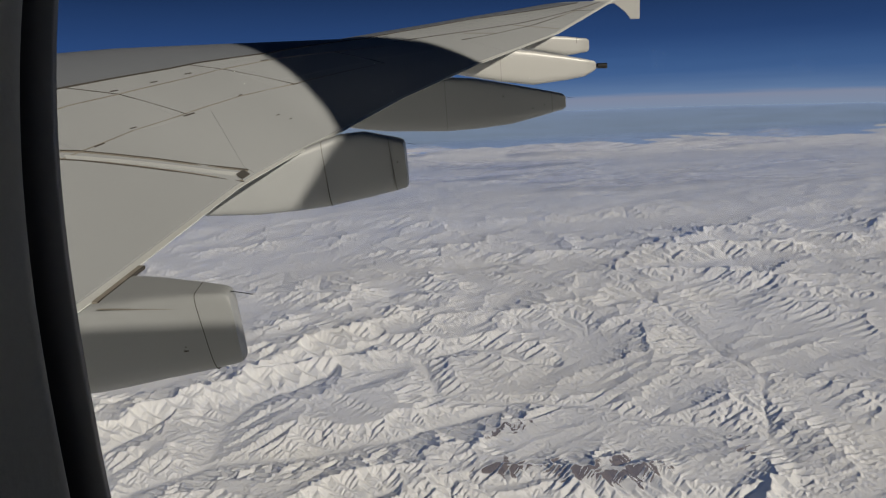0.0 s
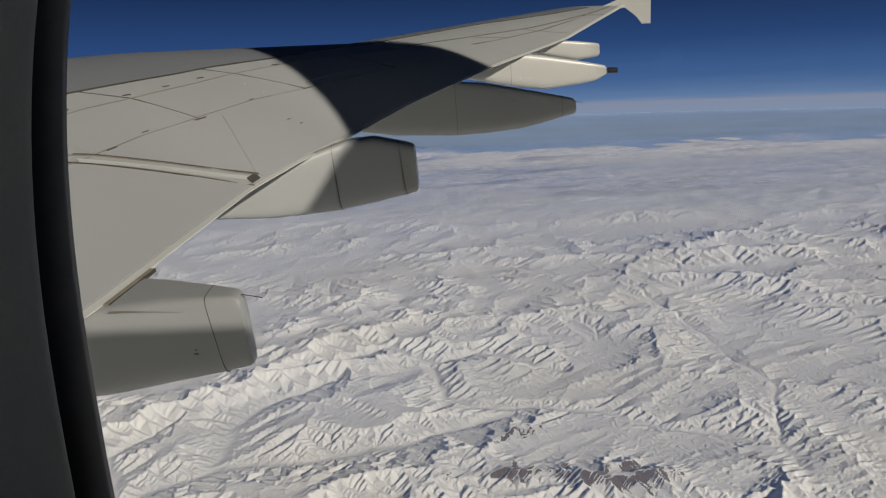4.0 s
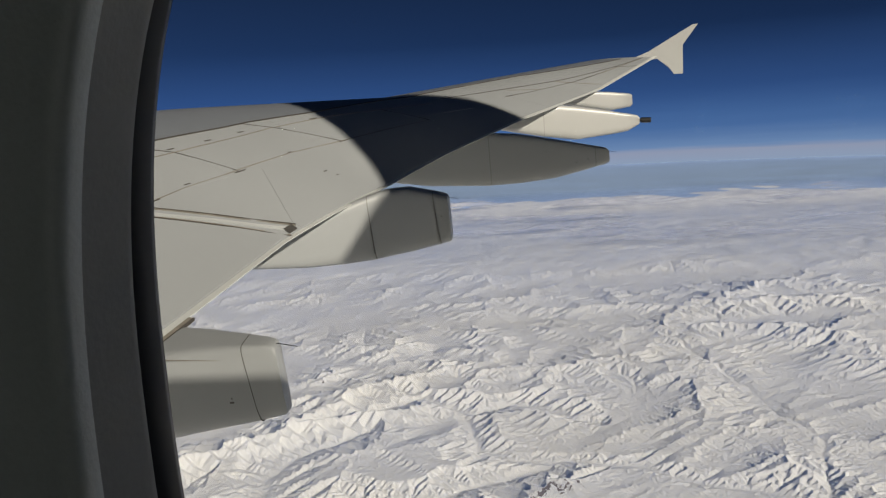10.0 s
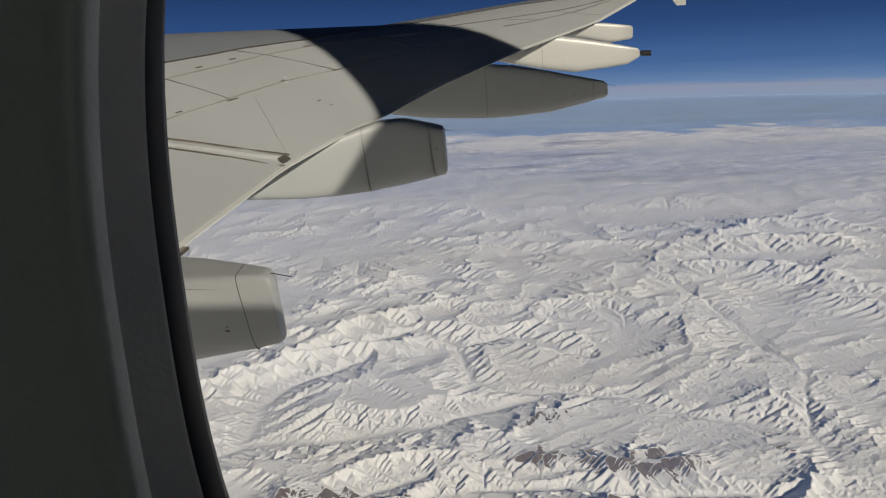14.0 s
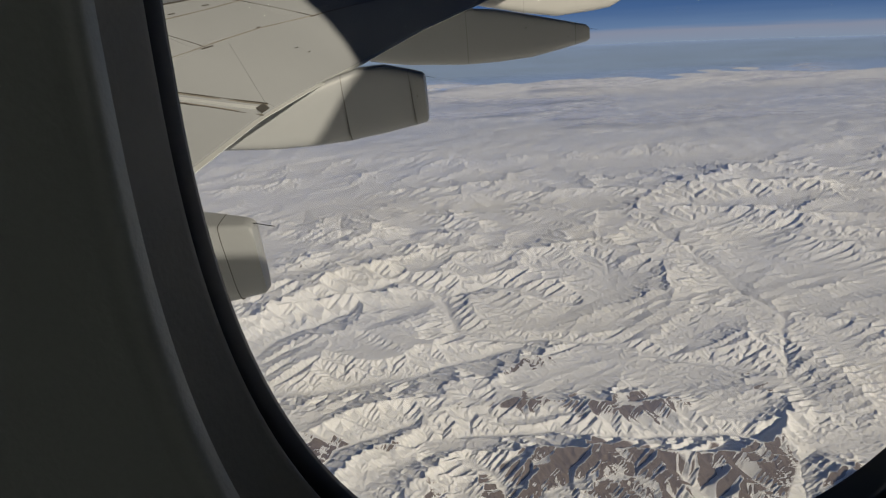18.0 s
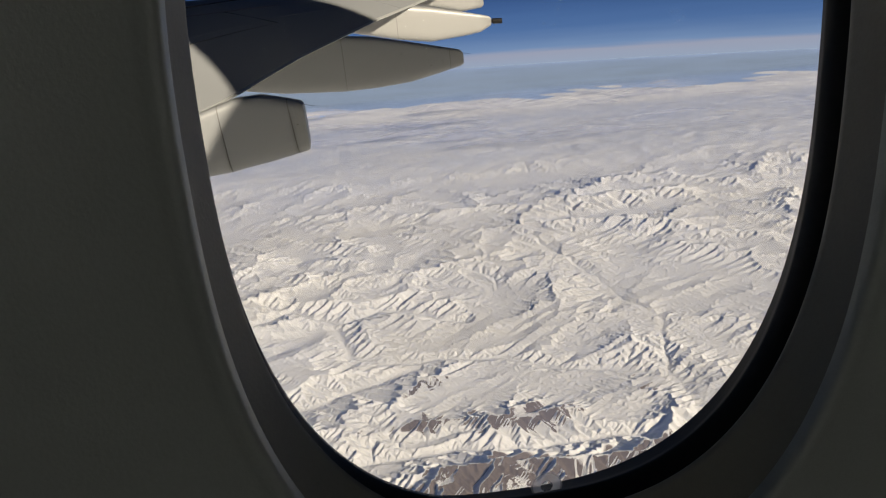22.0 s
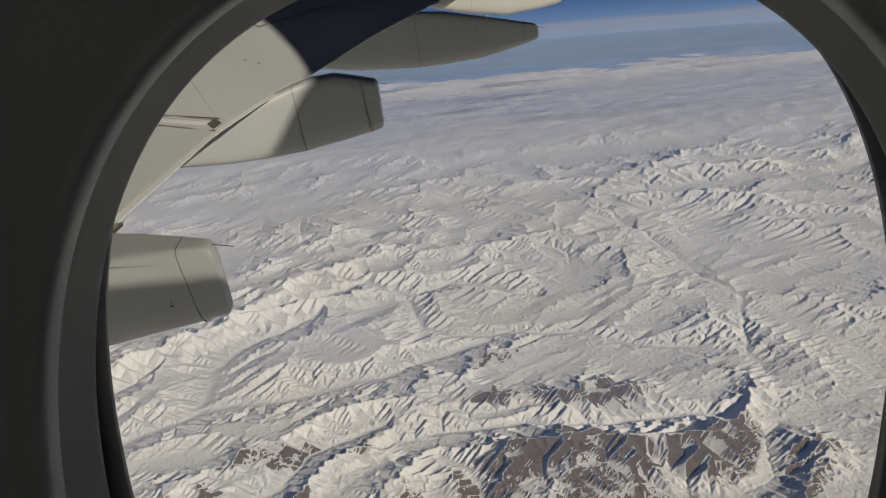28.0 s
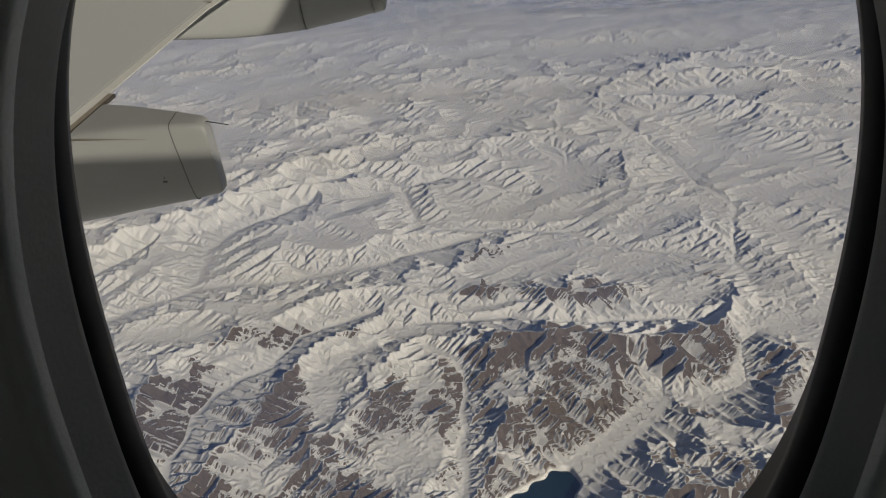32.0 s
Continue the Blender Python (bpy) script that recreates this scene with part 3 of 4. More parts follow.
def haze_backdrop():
    """Glowing, painted cloud bank and haze along the horizon, beyond the sea."""
    m = bpy.data.materials.new("painted_horizon_haze")
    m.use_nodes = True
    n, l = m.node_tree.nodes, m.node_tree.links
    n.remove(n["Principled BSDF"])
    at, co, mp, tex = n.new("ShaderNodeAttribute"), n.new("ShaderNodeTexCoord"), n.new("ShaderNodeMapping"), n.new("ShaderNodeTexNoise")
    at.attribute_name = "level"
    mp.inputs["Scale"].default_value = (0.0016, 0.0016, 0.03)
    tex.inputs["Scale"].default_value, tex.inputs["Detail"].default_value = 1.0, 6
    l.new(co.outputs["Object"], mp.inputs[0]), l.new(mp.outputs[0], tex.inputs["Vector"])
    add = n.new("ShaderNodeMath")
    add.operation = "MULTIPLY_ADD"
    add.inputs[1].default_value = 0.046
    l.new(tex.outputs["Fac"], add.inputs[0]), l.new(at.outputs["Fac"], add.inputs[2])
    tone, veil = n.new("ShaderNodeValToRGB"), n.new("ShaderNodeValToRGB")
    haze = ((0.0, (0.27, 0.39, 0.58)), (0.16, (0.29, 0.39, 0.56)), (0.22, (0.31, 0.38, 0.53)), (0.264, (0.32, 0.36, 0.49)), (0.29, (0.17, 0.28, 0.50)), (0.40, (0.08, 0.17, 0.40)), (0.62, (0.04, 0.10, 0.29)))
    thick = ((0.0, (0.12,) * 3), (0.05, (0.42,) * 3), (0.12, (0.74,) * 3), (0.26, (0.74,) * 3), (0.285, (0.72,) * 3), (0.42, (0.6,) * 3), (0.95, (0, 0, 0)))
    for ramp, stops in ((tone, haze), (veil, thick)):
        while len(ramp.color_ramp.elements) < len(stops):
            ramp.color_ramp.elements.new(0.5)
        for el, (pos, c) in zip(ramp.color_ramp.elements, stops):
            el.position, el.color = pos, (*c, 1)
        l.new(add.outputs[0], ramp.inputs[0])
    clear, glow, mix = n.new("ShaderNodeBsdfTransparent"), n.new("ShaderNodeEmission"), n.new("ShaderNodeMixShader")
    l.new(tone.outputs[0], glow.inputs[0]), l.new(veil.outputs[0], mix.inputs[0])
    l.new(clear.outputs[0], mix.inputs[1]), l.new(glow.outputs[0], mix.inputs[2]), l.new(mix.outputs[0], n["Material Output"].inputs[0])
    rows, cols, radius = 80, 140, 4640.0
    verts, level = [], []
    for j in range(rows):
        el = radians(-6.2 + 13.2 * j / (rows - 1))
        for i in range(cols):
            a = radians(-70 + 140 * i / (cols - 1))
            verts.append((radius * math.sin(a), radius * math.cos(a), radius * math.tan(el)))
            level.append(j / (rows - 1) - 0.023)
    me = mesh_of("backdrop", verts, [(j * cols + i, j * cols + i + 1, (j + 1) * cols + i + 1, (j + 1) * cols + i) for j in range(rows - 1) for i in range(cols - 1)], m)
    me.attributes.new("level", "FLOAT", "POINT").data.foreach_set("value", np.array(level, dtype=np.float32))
    return tagged(new("backdrop", me), "glowing backdrop of pale cloud bank and haze along the horizon", "sky", kind="structure")


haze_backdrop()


# ---------------------------------------------------------------- the aircraft: wing
# trailing edge and crest by distance abeam: y, trailing x, trailing z, crest x, crest z, chord
WING = [(3.0, -6.2, -3.55, -18.0, -1.4, 16.0), (9.25, -5.20, -2.87, -13.0, -0.15, 13.0), (14.8, -4.45, -2.08, -10.8, 0.62, 11.0), (16.8, -3.73, -1.72, -9.78, 0.79, 10.33), (19.3, -2.83, -1.36, -8.5, 1.00, 9.5), (22.0, -1.42, -0.71, -6.64, 1.11, 8.73),
        (27.0, 1.20, 0.23, -3.2, 1.31, 7.3), (32.6, 4.86, 1.34, 1.40, 2.20, 5.8), (38.2, 8.60, 3.05, 6.20, 3.10, 4.0)]


def upper(y, u):
    """The wing's upper skin: u 0 at the trailing edge, 1 at the crest, 1.6 at the leading edge."""
    xt, zt, xc, zc, chord = curve_at(WING, y)
    x = xt + (xc - xt) * u
    if u <= 1:
        z = zt + (zc - zt) * (1 - (1 - u) ** 1.55)
    else:
        z = zc - 0.075 * chord * (1 - math.sqrt(max(0, 1 - ((u - 1) / 0.6) ** 2)))
    return Vector((x, y, z))


def lower(y, u):
    p, chord = upper(y, u), curve_at(WING, y)[4]
    thick = 0.03 + 0.11 * chord * min(1, u / 0.9) ** 0.8 * math.sqrt(max(0, 1 - max(0, (u - 0.7) / 0.9) ** 2))
    return p - Vector((0, 0, thick))


wing = tagged(new("aircraft_wing"), "light grey airliner wing with flaps, fairings and wingtip fence", "aircraft wing")
ys = [3 + 35.2 * i / 70 for i in range(71)]
us = [i / 20 for i in range(21)] + [1.1, 1.2, 1.3, 1.4, 1.5, 1.57, 1.6]
rings = [[upper(y, u) for u in us] + [lower(y, u) for u in reversed(us[:-1])] for y in ys]
part("wing_skin", mesh_of("wing_skin", *loft(rings, cap=True), WING_PAINT, angle=50), wing)


def strip(name, path, width, mat, lift=0.012, label=""):
    """A narrow band lying on the upper skin along (y, u) places."""
    pts = []
    for (y0, u0), (y1, u1) in zip(path, path[1:]):
        pts += [(y0 + (y1 - y0) * i / 14, u0 + (u1 - u0) * i / 14) for i in range(14)]
    pts.append(path[-1])
    places = [upper(y, u) for y, u in pts]
    verts, faces = [], []
    for i, p in enumerate(places):
        d = (places[min(i + 1, len(places) - 1)] - places[max(i - 1, 0)]).normalized()
        y, u = pts[i]
        nrm = (upper(y + 0.05, u) - p).cross(upper(y, u + 0.02) - p)
        nrm = (nrm if nrm.z > 0 else -nrm).normalized()
        side = d.cross(nrm).normalized() * width / 2
        for s, h in ((-1, -0.004), (-1, lift), (1, lift), (1, -0.004)):
            verts.append(p + side * s + nrm * h)
    for i in range(len(places) - 1):
        for k in range(3):
            faces.append((i * 4 + k, i * 4 + k + 1, i * 4 + k + 5, i * 4 + k + 4))
    return part(name, mesh_of(name, verts, faces, mat, smooth=False), wing, label)


te = [upper(y, 0) for y in ys]
verts, faces = loft([[p + Vector((0.05, 0, 0.012)), p + Vector((-0.10, 0, 0.045)), p + Vector((-0.10, 0, -0.04)), p + Vector((0.05, 0, -0.008))] for p in te], cap=True)
part("trailing_edge", mesh_of("trailing_edge", verts, faces, EDGE, smooth=False), wing, "pale trailing edge strip")


def fairing(y, half, profile, mat, label, seams=(), wick=None, slant=0.05, flare=0.0, tilt=0.0):
    """A flap track fairing: profile rows of x, top z, bottom z (and half width) from front to back; its face looks inboard at y."""
    def ring(x, lean=slant, grow=0.0):
        row = curve_at(profile, x)
        top, low = row[0] + grow, row[1] - grow
        mid, hh = (top + low) / 2, (top - low) / 2
        if len(row) > 2:
            w = row[2]
        else:
            w = half * min(1.0, 0.25 + 0.75 * min(1, hh / 0.35)) * (1 - 0.45 * max(0, (x - profile[0][0]) / (profile[-1][0] - profile[0][0]) - 0.45))
        out = []
        for i in range(56):
            a = 2 * math.pi * (i + 0.5) / 56
            c, q = math.cos(a), math.sin(a)
            taper = 1.0 - 0.22 * max(0, -q)
            z = mid + hh * math.copysign(abs(q) ** 0.28, q)
            p = Vector((x + lean * (top - z), y + w + (w * taper + grow) * math.copysign(abs(c) ** 0.28, c), z))
            p.z += tilt * (p.y - y) * max(0, q) ** 0.5
            out.append(p * (1 - flare * max(0, profile[-1][0] - 0.3 - x) / y))       # the body widens inboard towards its front
        return out
    cuts = sorted({p[0] for p in profile} | {profile[0][0] + (profile[-2][0] - profile[0][0]) * k / 18 for k in range(19)})
    ob = part("flap_fairing", mesh_of("flap_fairing", *loft([ring(x) for x in cuts], cap=True), mat, angle=60), wing, label)
    for x, lean in seams:
        part("seam", mesh_of("seam", *loft([ring(x - 0.006, lean, -0.03), ring(x - 0.005, lean, 0.003), ring(x + 0.005, lean, 0.003), ring(x + 0.006, lean, -0.03)]), GROOVE, smooth=False), ob)
    if wick:
        x, z = wick
        verts, faces = loft([[(x + i * 0.06, y + 0.16 + 0.007 * math.cos(a), z - 0.012 * i + 0.007 * math.sin(a)) for a in (0.5, 2.6, 4.7)] for i in range(6)], cap=True)
        part("static_wick", mesh_of("static_wick", verts, faces, DARK_METAL, smooth=False), ob)
    return ob


def bar_on_side(ob, name, x0, x1, y, z0, z1, mat, label=""):
    """A thin raised bar on a fairing's face."""
    v = [(x, q, z) for x in (x0, x1) for q in (y - 0.006, y + 0.03) for z in (z0, z1)]
    return part(name, mesh_of(name, v, [(0, 1, 3, 2), (4, 6, 7, 5), (0, 4, 5, 1), (2, 3, 7, 6), (0, 2, 6, 4), (1, 5, 7, 3)], mat, smooth=False), ob, label)


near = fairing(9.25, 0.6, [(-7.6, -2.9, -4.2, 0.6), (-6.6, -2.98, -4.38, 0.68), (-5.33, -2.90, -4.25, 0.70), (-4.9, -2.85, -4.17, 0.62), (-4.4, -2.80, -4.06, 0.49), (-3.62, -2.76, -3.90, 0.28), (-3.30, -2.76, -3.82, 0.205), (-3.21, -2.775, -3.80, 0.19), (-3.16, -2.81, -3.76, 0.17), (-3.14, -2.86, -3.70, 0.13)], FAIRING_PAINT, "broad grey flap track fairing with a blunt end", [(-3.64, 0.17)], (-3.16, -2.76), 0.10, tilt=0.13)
for k in range(24):                                   # the long joint on the side, and the faint round hatch
    x0, x1 = -4.98 + k * 0.0557, -4.98 + (k + 1) * 0.0557
    z = -2.90 - 0.055 * k / 24
    bar_on_side(near, "side_joint", x0, x1, 9.262, z - 0.004, z + 0.004, SEALANT)
for dx, dz, w in ((0.0, 0.0, 0.016), (-0.022, -0.06, 0.018), (0.0, -0.06, 0.018), (0.022, -0.06, 0.018)):
    bar_on_side(near, "marking", -3.83 + dx - w / 2, -3.83 + dx + w / 2, 9.255, -3.50 + dz - 0.012, -3.50 + dz + 0.012, GROOVE)
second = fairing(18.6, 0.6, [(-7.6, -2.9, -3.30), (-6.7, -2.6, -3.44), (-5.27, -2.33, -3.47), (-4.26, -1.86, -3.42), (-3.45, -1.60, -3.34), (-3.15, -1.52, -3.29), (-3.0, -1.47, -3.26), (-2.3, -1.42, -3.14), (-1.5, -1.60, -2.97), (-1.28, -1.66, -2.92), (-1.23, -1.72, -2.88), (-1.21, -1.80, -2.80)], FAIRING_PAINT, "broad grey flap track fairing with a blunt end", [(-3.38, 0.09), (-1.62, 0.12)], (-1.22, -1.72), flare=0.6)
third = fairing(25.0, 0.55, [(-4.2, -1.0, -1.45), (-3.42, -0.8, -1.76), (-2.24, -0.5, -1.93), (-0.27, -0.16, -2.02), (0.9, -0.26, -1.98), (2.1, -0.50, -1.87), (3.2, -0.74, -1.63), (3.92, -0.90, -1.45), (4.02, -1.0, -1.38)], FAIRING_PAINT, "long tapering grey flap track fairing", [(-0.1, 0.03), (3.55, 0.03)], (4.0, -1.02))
# outboard pair, in sun, painted lighter than the mostly shaded three above
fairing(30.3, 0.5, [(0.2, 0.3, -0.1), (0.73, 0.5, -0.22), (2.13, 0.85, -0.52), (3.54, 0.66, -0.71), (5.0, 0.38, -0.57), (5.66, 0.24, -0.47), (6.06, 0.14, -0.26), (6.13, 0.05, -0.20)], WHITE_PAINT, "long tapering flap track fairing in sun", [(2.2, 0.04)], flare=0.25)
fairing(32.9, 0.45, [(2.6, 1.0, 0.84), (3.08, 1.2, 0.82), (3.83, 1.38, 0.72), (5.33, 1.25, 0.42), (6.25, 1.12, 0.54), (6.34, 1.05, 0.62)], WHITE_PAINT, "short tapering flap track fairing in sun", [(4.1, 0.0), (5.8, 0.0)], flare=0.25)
for k in range(20):
    x0, x1 = -0.05 + k * 0.175, -0.05 + (k + 1) * 0.175
    z = -0.42 - 0.62 * (k / 20) ** 1.2
    bar_on_side(third, "side_joint", x0, x1, 25.02, z - 0.01, z + 0.01, SEALANT)
for k in range(8):
    x0, x1 = -2.55 + k * 0.113, -2.55 + (k + 1) * 0.113
    z = -1.62 - 0.012 * k
    bar_on_side(second, "side_joint", x0, x1, 18.60 - 0.6 * max(0, -1.51 - x1) - 0.003, z - 0.008, z + 0.008, SEALANT)
for ob, y, marks in ((second, 18.605, ((-1.4, -2.2, 0.02),)), (third, 25.005, ((1.9, -0.9, 0.03), (2.9, -1.35, 0.03), (3.3, -1.25, 0.025)))):
    for x, z, w in marks:
        bar_on_side(ob, "marking", x - w, x + w, y, z - 0.015, z + 0.015, GROOVE)
pipe = part("dump_pipe", mesh_of("dump_pipe", *loft([[(x, 30.8 + r * math.cos(a / 8 * math.pi), -0.06 - 0.035 * (x - 6.1) + r * math.sin(a / 8 * math.pi)) for a in range(16)] for x, r in ((6.0, 0.07), (6.28, 0.07), (6.29, 0.11), (6.68, 0.11), (6.69, 0.08))], cap=True), DARK_METAL, angle=40), wing, "dark fuel dump pipe")

# wingtip fence: outline in x, z
FENCE = [(7.4, 3.02), (8.21, 3.31), (10.40, 4.50), (10.68, 4.53), (9.92, 3.54), (9.93, 2.12), (9.50, 2.12), (9.20, 2.50), (8.65, 2.93), (7.8, 2.85)]
verts = [(px, 38.2 + s * (0.05 if 0 < i < 9 else 0.1), pz) for s in (-1, 1) for i, (px, pz) in enumerate(FENCE)]
k = len(FENCE)
faces = [tuple(reversed(range(k))), tuple(range(k, 2 * k))] + [(i, (i + 1) % k, k + (i + 1) % k, k + i) for i in range(k)]
part("wingtip_fence", mesh_of("wingtip_fence", verts, faces, WHITE_PAINT, smooth=False), wing, "white wingtip fence")

def plate(name, edge, proud, label, mat=None, rows=33, n=13):
    """A movable surface: a thin slab on the upper skin; edge rows are y, inner u, outer u."""
    top = []
    for k in range(rows):
        y = edge[0][0] + (edge[-1][0] - edge[0][0]) * k / (rows - 1)
        u0, u1 = curve_at(edge, y)
        top.append([upper(y, u0 + (u1 - u0) * i / (n - 1)) for i in range(n)])
    rings = [[p + Vector((0, 0, proud)) for p in row] + [p - Vector((0, 0, 0.02)) for p in reversed(row)] for row in top]
    return part(name, mesh_of(name, *loft(rings, cap=True), mat or WING_PAINT, angle=30), wing, label)


plate("inboard_flap", [(4.0, 0.012, 0.315), (12.7, 0.012, 0.295), (14.95, 0.012, 0.02)], 0.014, "grey inboard flap panel")
plate("outboard_flap", [(15.45, 0.012, 0.045), (17.0, 0.012, 0.322), (20.2, 0.012, 0.332), (27.2, 0.012, 0.325)], 0.010, "grey outboard flap panel")
plate("aileron", [(28.9, 0.012, 0.40), (34.4, 0.012, 0.285), (37.4, 0.012, 0.235)], 0.010, "grey aileron panel")
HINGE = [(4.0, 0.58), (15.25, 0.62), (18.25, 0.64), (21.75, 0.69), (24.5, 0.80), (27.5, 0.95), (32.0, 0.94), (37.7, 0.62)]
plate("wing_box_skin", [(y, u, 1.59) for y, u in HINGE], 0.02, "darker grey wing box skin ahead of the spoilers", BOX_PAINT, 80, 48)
for y0, y1, in ((13.2, 15.9), (16.05, 19.4), (19.6, 23.5), (23.7, 27.0)):
    plate("spoiler", [(y0, curve_at([(12.7, 0.50), (15.98, 0.515), (17.99, 0.535), (21.57, 0.595), (27.0, 0.56)], y0)[0] - 0.17, curve_at([(12.7, 0.49), (15.98, 0.512), (17.99, 0.532), (21.57, 0.592), (27.0, 0.555)], y0)[0]), (y1, curve_at([(12.7, 0.50), (15.98, 0.515), (17.99, 0.535), (21.57, 0.595), (27.0, 0.56)], y1)[0] - 0.20, curve_at([(12.7, 0.49), (15.98, 0.512), (17.99, 0.532), (21.57, 0.592), (27.0, 0.555)], y1)[0])], 0.007, "grey spoiler panel")

# joints between panels, spoilers and flaps
strip("spoiler_hinge", [(13.5, 0.612)] + HINGE[1:4], 0.03, GROOVE, 0.026, "dark hinge gap")
strip("spoiler_hinge", HINGE[3:], 0.03, GROOVE, 0.026, "dark hinge gap")
strip("panel_joint", [(27.0, 0.70), (31.2, 0.52), (35.58, 0.34), (38.0, 0.24)], 0.03, GROOVE)
strip("panel_joint", [(13.0, 0.505), (15.98, 0.52), (17.99, 0.54), (21.57, 0.60), (26.0, 0.60)], 0.018, SEALANT)
strip("panel_joint", [(11.0, 0.32), (13.96, 0.325), (15.78, 0.33), (18.35, 0.35), (20.2, 0.34), (24.0, 0.33)], 0.017, SEALANT)
for a, c in (((15.98, 0.52), (16.33, 0.33)), ((19.5, 0.555), (20.21, 0.34)), ((23.6, 0.60), (24.0, 0.33)), ((15.3, 0.64), (15.98, 0.52)), ((18.8, 0.69), (19.5, 0.555))):
    strip("panel_joint", [a, c], 0.02, GROOVE)
strip("flap_gap", [(12.4, 0.40), (12.95, 0.345), (13.21, 0.32), (15.40, 0.03)], 0.032, SEALANT, label="worn brown gap beside the flap")
strip("flap_gap", [(12.95, 0.352), (13.21, 0.327), (15.44, 0.033)], 0.018, GROOVE, 0.018, "dark gap beside the flap")
strip("flap_lip", [(12.8, 0.325), (15.20, 0.022)], 0.12, LIP_PAINT, 0.024, "pale rounded flap lip")
strip("flap_gap", [(12.6, 0.335), (12.9, 0.302), (15.00, 0.008)], 0.036, SEALANT, label="worn brown gap beside the flap")
strip("flap_gap", [(12.6, 0.331), (12.9, 0.297), (14.98, 0.004)], 0.02, GROOVE, 0.018, "dark gap beside the flap")
# no recess here: a raised strip with the notch's shade put into its grey
strip("flap_notch", [(15.02, 0.026), (15.32, 0.028)], 0.17, SHADE_GREY, 0.03, "dark notch between the flaps")
strip("aileron_joint", [(28.78, 0.42), (29.99, 0.375), (34.42, 0.30)], 0.03, GROOVE)
strip("panel_joint", [(32.15, 0.46), (33.21, 0.06)], 0.04, SEALANT)
strip("panel_joint", [(29.6, 0.55), (30.6, 0.36)], 0.025, SEALANT)
strip("panel_joint", [(35.8, 0.32), (36.4, 0.05)], 0.04, GROOVE)
strip("aileron_joint", [(34.42, 0.30), (37.6, 0.24)], 0.04, SEALANT)
gap = [upper(9.42 + 1.25 * i / 12, 0) + Vector((0.085, 0, 0.006)) for i in range(13)]
verts, faces = loft([[p + Vector((0.05, 0, 0.0)), p + Vector((-0.03, 0, 0.012)), p + Vector((-0.03, 0, -0.05)), p + Vector((0.05, 0, -0.05))] for p in gap], cap=True)
part("edge_seal", mesh_of("edge_seal", verts, faces, SEALANT, smooth=False), wing, "worn brown seal at the trailing edge")
verts, faces = loft([[p + Vector((0.065, 0, 0.004)), p + Vector((0.045, 0, 0.004)), p + Vector((0.045, 0, -0.05)), p + Vector((0.065, 0, -0.05))] for p in gap], cap=True)
part("edge_seal", mesh_of("edge_seal", verts, faces, GROOVE, smooth=False), wing, "dark gap at the trailing edge")
for y, u, w in ((18.25, 0.19, 0.14), (18.38, 0.15, 0.10), (18.35, 0.355, 0.14), (13.7, 0.322, 0.30), (14.9, 0.338, 0.18), (12.0, 0.30, 0.30), (16.05, 0.545, 0.2), (17.2, 0.555, 0.2), (18.4, 0.575, 0.22), (16.35, 0.325, 0.35), (20.25, 0.335, 0.3), (14.4, 0.53, 0.25), (21.0, 0.60, 0.25)):
    strip("access_mark", [(y - w / 2, u), (y + w / 2, u)], 0.028, GROOVE, 0.014)

# ---------------------------------------------------------------- the aircraft: fuselage and fin
fuselage = tagged(new("aircraft_fuselage"), "white airliner fuselage with a tall tail fin", "aircraft")
# unseen hull, sized so that its shadow edge falls on the near fairing
CX, CZ, RY, RZ = -3.75, 0.92, 3.85, 4.09


def hull(x, a):
    s = 1.0 if -22 < x < 16 else max(0.08, 1 - ((x - 16) / 26) ** 2) if x > 0 else max(0.08, 1 - ((x + 22) / 13) ** 2)
    c, q = math.cos(a), math.sin(a)
    lift = 2.6 * (1 - s) if x > 0 else -0.6 * (1 - s)
    return (x, CX + RY * s * math.copysign(abs(c) ** 0.92, c), CZ + lift + RZ * s * math.copysign(abs(q) ** 0.92, q))


xs = [-35, -33.5, -31, -28, -25, -22, -16, -10, -5, -2, -0.26, 0.26, 2, 5, 10, 16, 20, 24, 28, 32, 36, 40, 41.2]
a0, a1 = (math.asin(math.copysign(abs((z - CZ) / RZ) ** (1 / 0.92), z - CZ)) for z in (-0.36, 0.36))
b0, b1 = math.pi - a1, math.pi - a0
angles = sorted([a0, a1, b0, b1] + [w for w in (2 * math.pi * i / 72 - 0.6 for i in range(72)) if not (a0 - 0.03 < w < a1 + 0.03 or b0 - 0.03 < w < b1 + 0.03)])
verts, faces = loft([[hull(x, a) for a in angles] for x in xs], cap=True)
i0, j0 = xs.index(-0.26), angles.index(a0)
faces.remove((i0 * len(angles) + j0, i0 * len(angles) + j0 + 1, (i0 + 1) * len(angles) + j0 + 1, (i0 + 1) * len(angles) + j0))
j1 = angles.index(b0)
for i in range(xs.index(-5), xs.index(5)):
    faces.remove((i * len(angles) + j1, i * len(angles) + j1 + 1, (i + 1) * len(angles) + j1 + 1, (i + 1) * len(angles) + j1))
part("hull", mesh_of("hull", verts, faces, WHITE_PAINT), fuselage)
# unseen fin; its outline is worked back from the shadow on the wing
FIN = [(11.0, 4.2), (14.6, 8.0), (18.5, 12.4), (19.4, 13.45), (20.2, 14.2), (21.0, 14.95), (21.2, 15.8), (21.25, 16.9), (21.2, 18.1), (20.9, 19.0), (20.4, 20.5), (20.6, 23.2), (25.0, 23.2), (30.4, 23.1), (31.4, 23.05), (32.1, 22.7), (32.5, 22.3), (32.9, 21.9), (33.7, 19.2), (35.0, 12.0), (36.5, 4.6), (34.0, 1.6), (13.0, 1.6)]
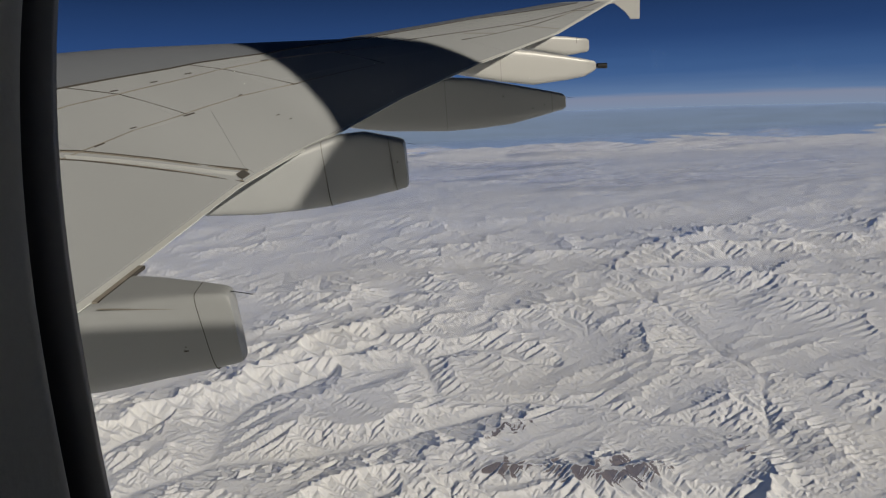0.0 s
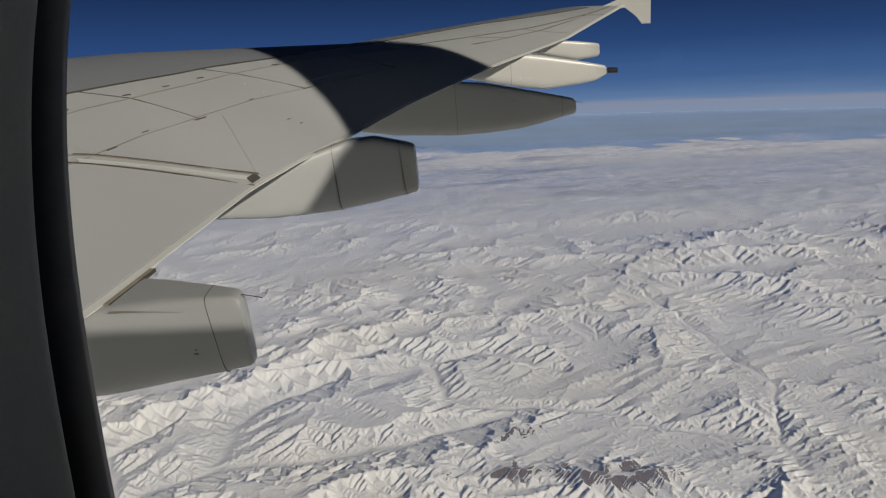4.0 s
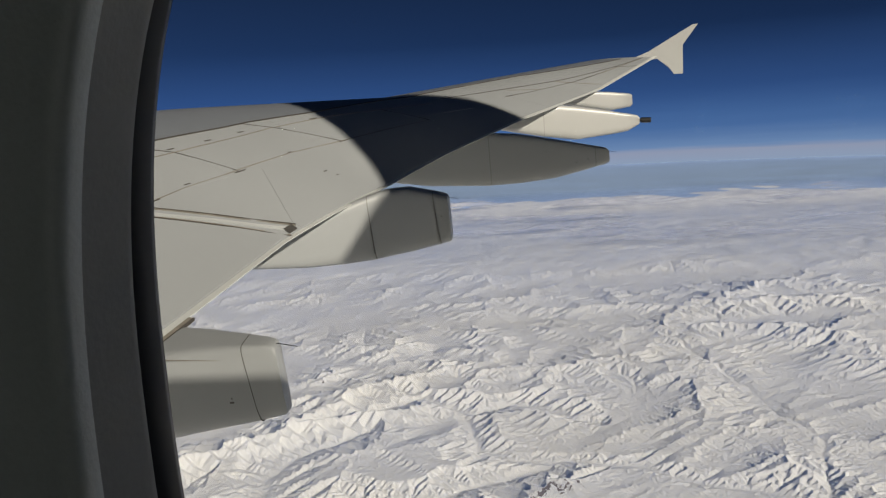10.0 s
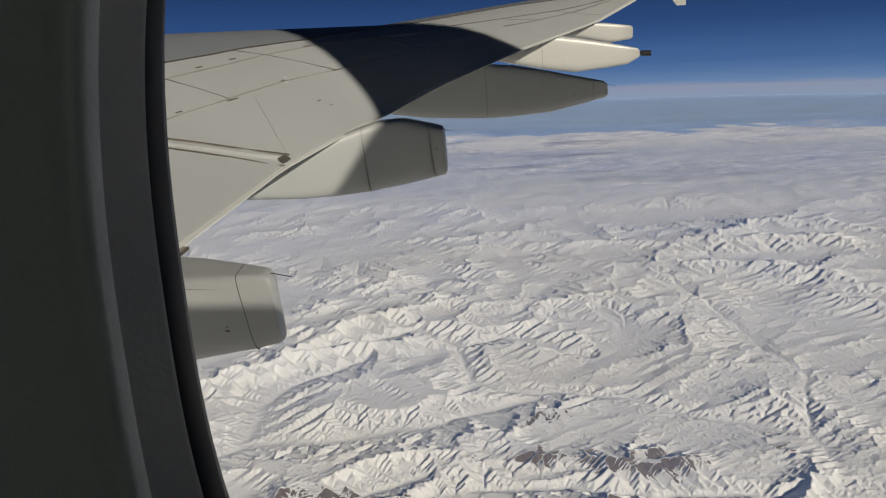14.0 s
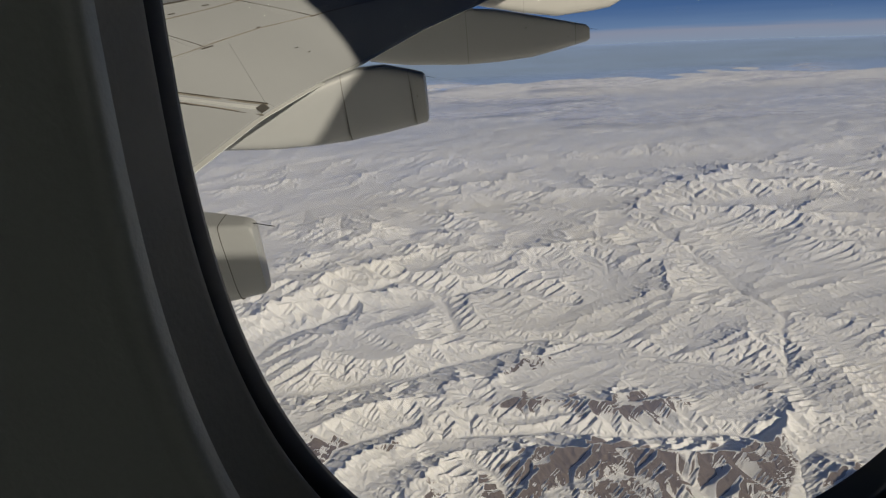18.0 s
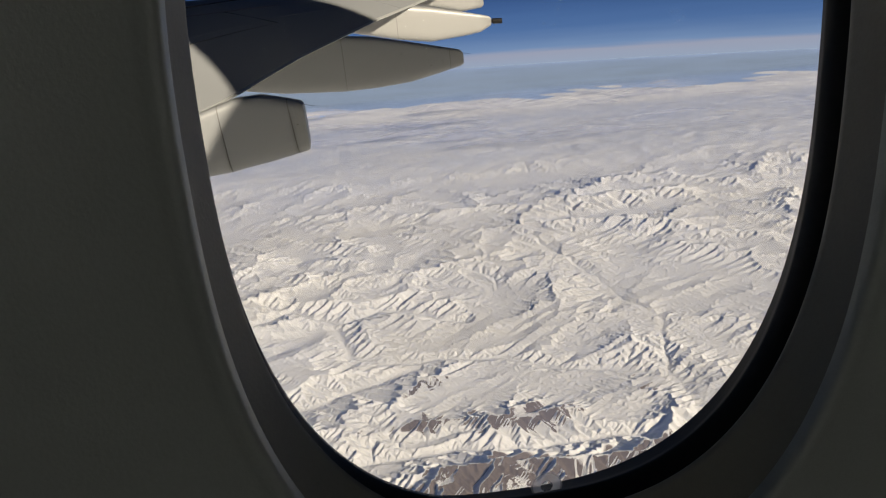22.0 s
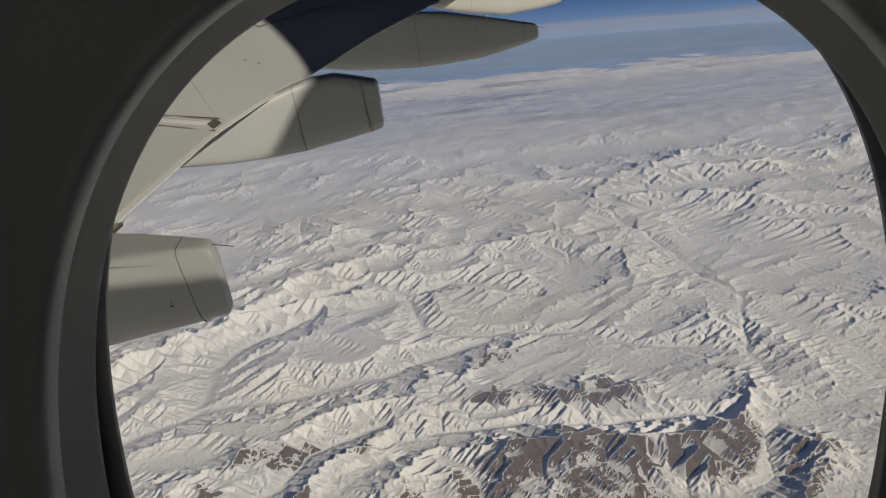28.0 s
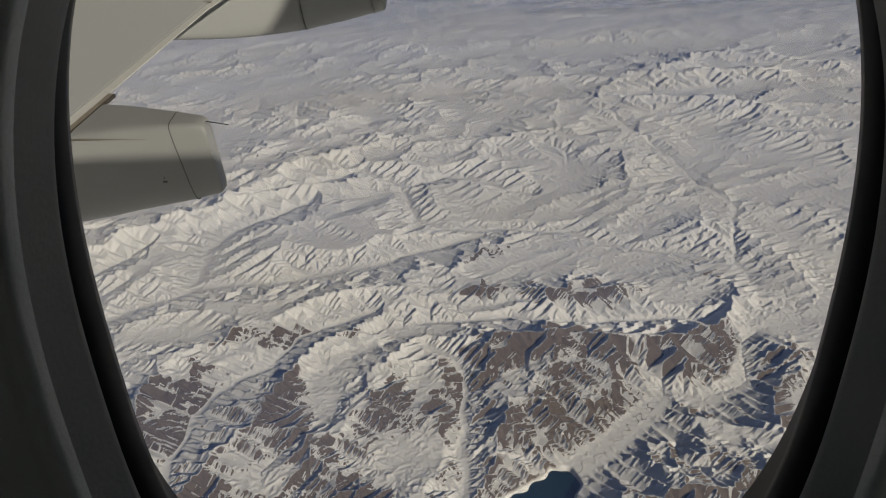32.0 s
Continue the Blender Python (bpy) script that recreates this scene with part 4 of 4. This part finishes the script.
verts = [(px, CX + s * 0.25, pz) for s in (-1, 1) for px, pz in FIN]
k = len(FIN)
faces = [tuple(reversed(range(k))), tuple(range(k, 2 * k))] + [(i, (i + 1) % k, k + (i + 1) % k, k + i) for i in range(k)]
part("tail_fin", mesh_of("tail_fin", verts, faces, WHITE_PAINT, smooth=False), fuselage)

# ---------------------------------------------------------------- the cabin
def slab(name, x0, x1, y0, y1, z0, z1, mat, label, category):
    v = [(x, y, z) for x in (x0, x1) for y in (y0, y1) for z in (z0, z1)]
    f = [(0, 1, 3, 2), (4, 6, 7, 5), (0, 4, 5, 1), (2, 3, 7, 6), (0, 2, 6, 4), (1, 5, 7, 3)]
    return tagged(new(name, mesh_of(name, v, f, mat, smooth=False)), label, category, kind="structure")


slab("floor", -4, 4, -6.8, 0.0, -1.30, -1.2, CARPET, "dark carpeted cabin floor", "floor")
slab("ceiling", -4, 4, -6.8, 0.0, 1.2, 1.28, CABIN, "pale cabin ceiling panels", "ceiling")
slab("wall_fore", -4.1, -4, -6.8, 0.0, -1.2, 1.2, CABIN, "pale cabin partition", "wall")
slab("wall_aft", 4, 4.1, -6.8, 0.0, -1.2, 1.2, CABIN, "pale cabin partition", "wall")


def box_ring(hx, zlo, zhi, y, count=160):
    out = []
    for i in range(count):
        w = 2 * math.pi * i / count
        c, s = math.cos(w), math.sin(w)
        t = min(hx / max(abs(c), 1e-6), (zhi if s > 0 else -zlo) / max(abs(s), 1e-6))
        out.append((c * t, y, s * t))
    return out


# unseen port wall with windows, and an added lamp that brightens the cabin
verts, faces = [], []
for i in range(6):
    cx = -3.333 + 1.3333 * i
    v, f = loft([[(p[0] + cx, p[1], p[2]) for p in r] for r in (box_ring(0.6667, -1.2, 1.2, -6.8, 48), oval(0.15, 0.22, -6.8, count=48), oval(0.16, 0.23, -7.0, count=48))])
    faces += [tuple(k + len(verts) for k in q) for q in f]
    verts += v
tagged(new("wall_port", mesh_of("wall_port", verts, faces, CABIN, smooth=False)), "pale cabin side wall with oval windows", "wall", kind="structure")
fill = new("cabin_fill", bpy.data.lights.new("cabin_fill", "AREA"))
fill.data.shape, fill.data.size, fill.data.size_y, fill.data.energy, fill.data.color = "RECTANGLE", 7.6, 0.42, FILL_POWER, (0.96, 1.0, 0.95)
fill.matrix_world = look((0, -6.95, 0), (0, 0, 0))

# side wall panel, its lip and the funnel to the pane
LIP = (0.1336, 0.2053, -0.0115, 2.45)
END = (0.1300, 0.1902, -0.0016, 2.50)
SEAL = (0.1350, 0.1971, 0.0, 2.56)
rings = [box_ring(4.0, -1.2, 1.2, 0.0)]
rings += [oval(LIP[0] + g, LIP[1] + g, 0.0, LIP[2], LIP[3]) for g in (0.30, 0.12, 0.05, 0.012)]
rings += [oval(LIP[0] + g, LIP[1] + g, y, LIP[2], LIP[3]) for g, y in ((0.0085, -0.0016), (0.0055, -0.0030), (0.0030, -0.0034), (0.0012, -0.0026), (0.0003, -0.0005), (0.0, 0.004))]
wall = new("wall_starboard", mesh_of("wall_starboard", *loft(rings), TRIM))
tagged(wall, "dark grey moulded cabin side wall panel", "wall", kind="structure")
window = tagged(new("window_1"), "oval airliner window with grey reveal and black seal", "window", kind="structure")
rings = [oval(LIP[0], LIP[1], 0.004, LIP[2], LIP[3])] + [oval(LIP[0] + (END[0] - LIP[0]) * k, LIP[1] + (END[1] - LIP[1]) * k, 0.004 + 0.0189 * k, LIP[2] + (END[2] - LIP[2]) * k, 2.45 + 0.05 * k) for k in (0.3, 0.6, 0.9, 1.0)]
rings += [oval(END[0] + g, END[1] + g, y, END[2], END[3]) for g, y in ((0.0008, 0.0245), (0.004, 0.0251), (0.03, 0.0251))]
part("window_reveal", mesh_of("window_reveal", *loft(rings), REVEAL), window, "grey plastic window reveal")
rings = [oval(SEAL[0] + g, SEAL[1] + g, y, SEAL[2], SEAL[3]) for g, y in ((0.05, 0.0252), (0.016, 0.0275), (0.013, 0.031), (0.009, 0.0315), (0.0075, 0.036), (0.004, 0.0375), (0.002, 0.042), (0.0, 0.0455), (0.0005, 0.049), (0.05, 0.050), (0.05, 0.0252))]
part("window_seal", mesh_of("window_seal", *loft(rings), RUBBER), window, "black rubber window seal")
rings = [oval(SEAL[0] + g, SEAL[1] + g, y, SEAL[2], SEAL[3]) for g, y in ((0.05, 0.0505), (0.035, 0.056), (0.035, 0.10), (0.20, 0.10), (0.20, 0.055), (0.06, 0.0505))]
part("window_frame", mesh_of("window_frame", *loft(rings), DARK_METAL), window, "dark metal outer window frame")


def glass_material():
    m = bpy.data.materials.new("window_glass")
    m.use_nodes = True
    n, l = m.node_tree.nodes, m.node_tree.links
    n.remove(n["Principled BSDF"])
    clear, gloss, mix, fr = n.new("ShaderNodeBsdfTransparent"), n.new("ShaderNodeBsdfGlossy"), n.new("ShaderNodeMixShader"), n.new("ShaderNodeFresnel")
    clear.inputs[0].default_value, gloss.inputs["Roughness"].default_value, fr.inputs[0].default_value = (0.97, 0.98, 0.97, 1), 0.02, 1.03
    l.new(fr.outputs[0], mix.inputs[0]), l.new(clear.outputs[0], mix.inputs[1]), l.new(gloss.outputs[0], mix.inputs[2])
    l.new(mix.outputs[0], n["Material Output"].inputs[0])
    return m


GLASS = glass_material()
rings = [oval(SEAL[0] + 0.02, SEAL[1] + 0.02, y, 0.0, SEAL[3]) for y in (0.0493, 0.0498)]
pane = part("pane", mesh_of("pane", *loft(rings, cap=True), GLASS, smooth=False), window, "clear acrylic pane")
pane.visible_shadow = False

# breather hole near the lower rim of the pane, in its misted ring
def misted(name, colour, share):
    m = bpy.data.materials.new(name)
    m.use_nodes = True
    n, l = m.node_tree.nodes, m.node_tree.links
    n.remove(n["Principled BSDF"])
    clear, haze, mix = n.new("ShaderNodeBsdfTransparent"), n.new("ShaderNodeBsdfTranslucent"), n.new("ShaderNodeMixShader")
    haze.inputs[0].default_value, mix.inputs[0].default_value = colour, share
    l.new(clear.outputs[0], mix.inputs[1]), l.new(haze.outputs[0], mix.inputs[2]), l.new(mix.outputs[0], n["Material Output"].inputs[0])
    return m


for r0, r1, share, label in ((0.0024, 0.0032, 0.25, "faint rim of the breather hole"), (0.0032, 0.0072, 0.55, "misted grey ring round the breather hole"), (0.0072, 0.0082, 0.28, "faint outer rim of the misted ring")):
    ring = [[(0.0045 + r * math.cos(2 * math.pi * i / 40), 0.0487 - h, -0.1945 + r * math.sin(2 * math.pi * i / 40)) for i in range(40)] for r, h in ((r0, 0.0), (r0, 0.0003), (r1, 0.0003), (r1, 0.0))]
    spot = part("breather_ring", mesh_of("breather_ring", *loft(ring), misted("misted_acrylic", (0.95, 0.95, 0.95, 1), share), smooth=False), window, label)
    spot.visible_shadow = False
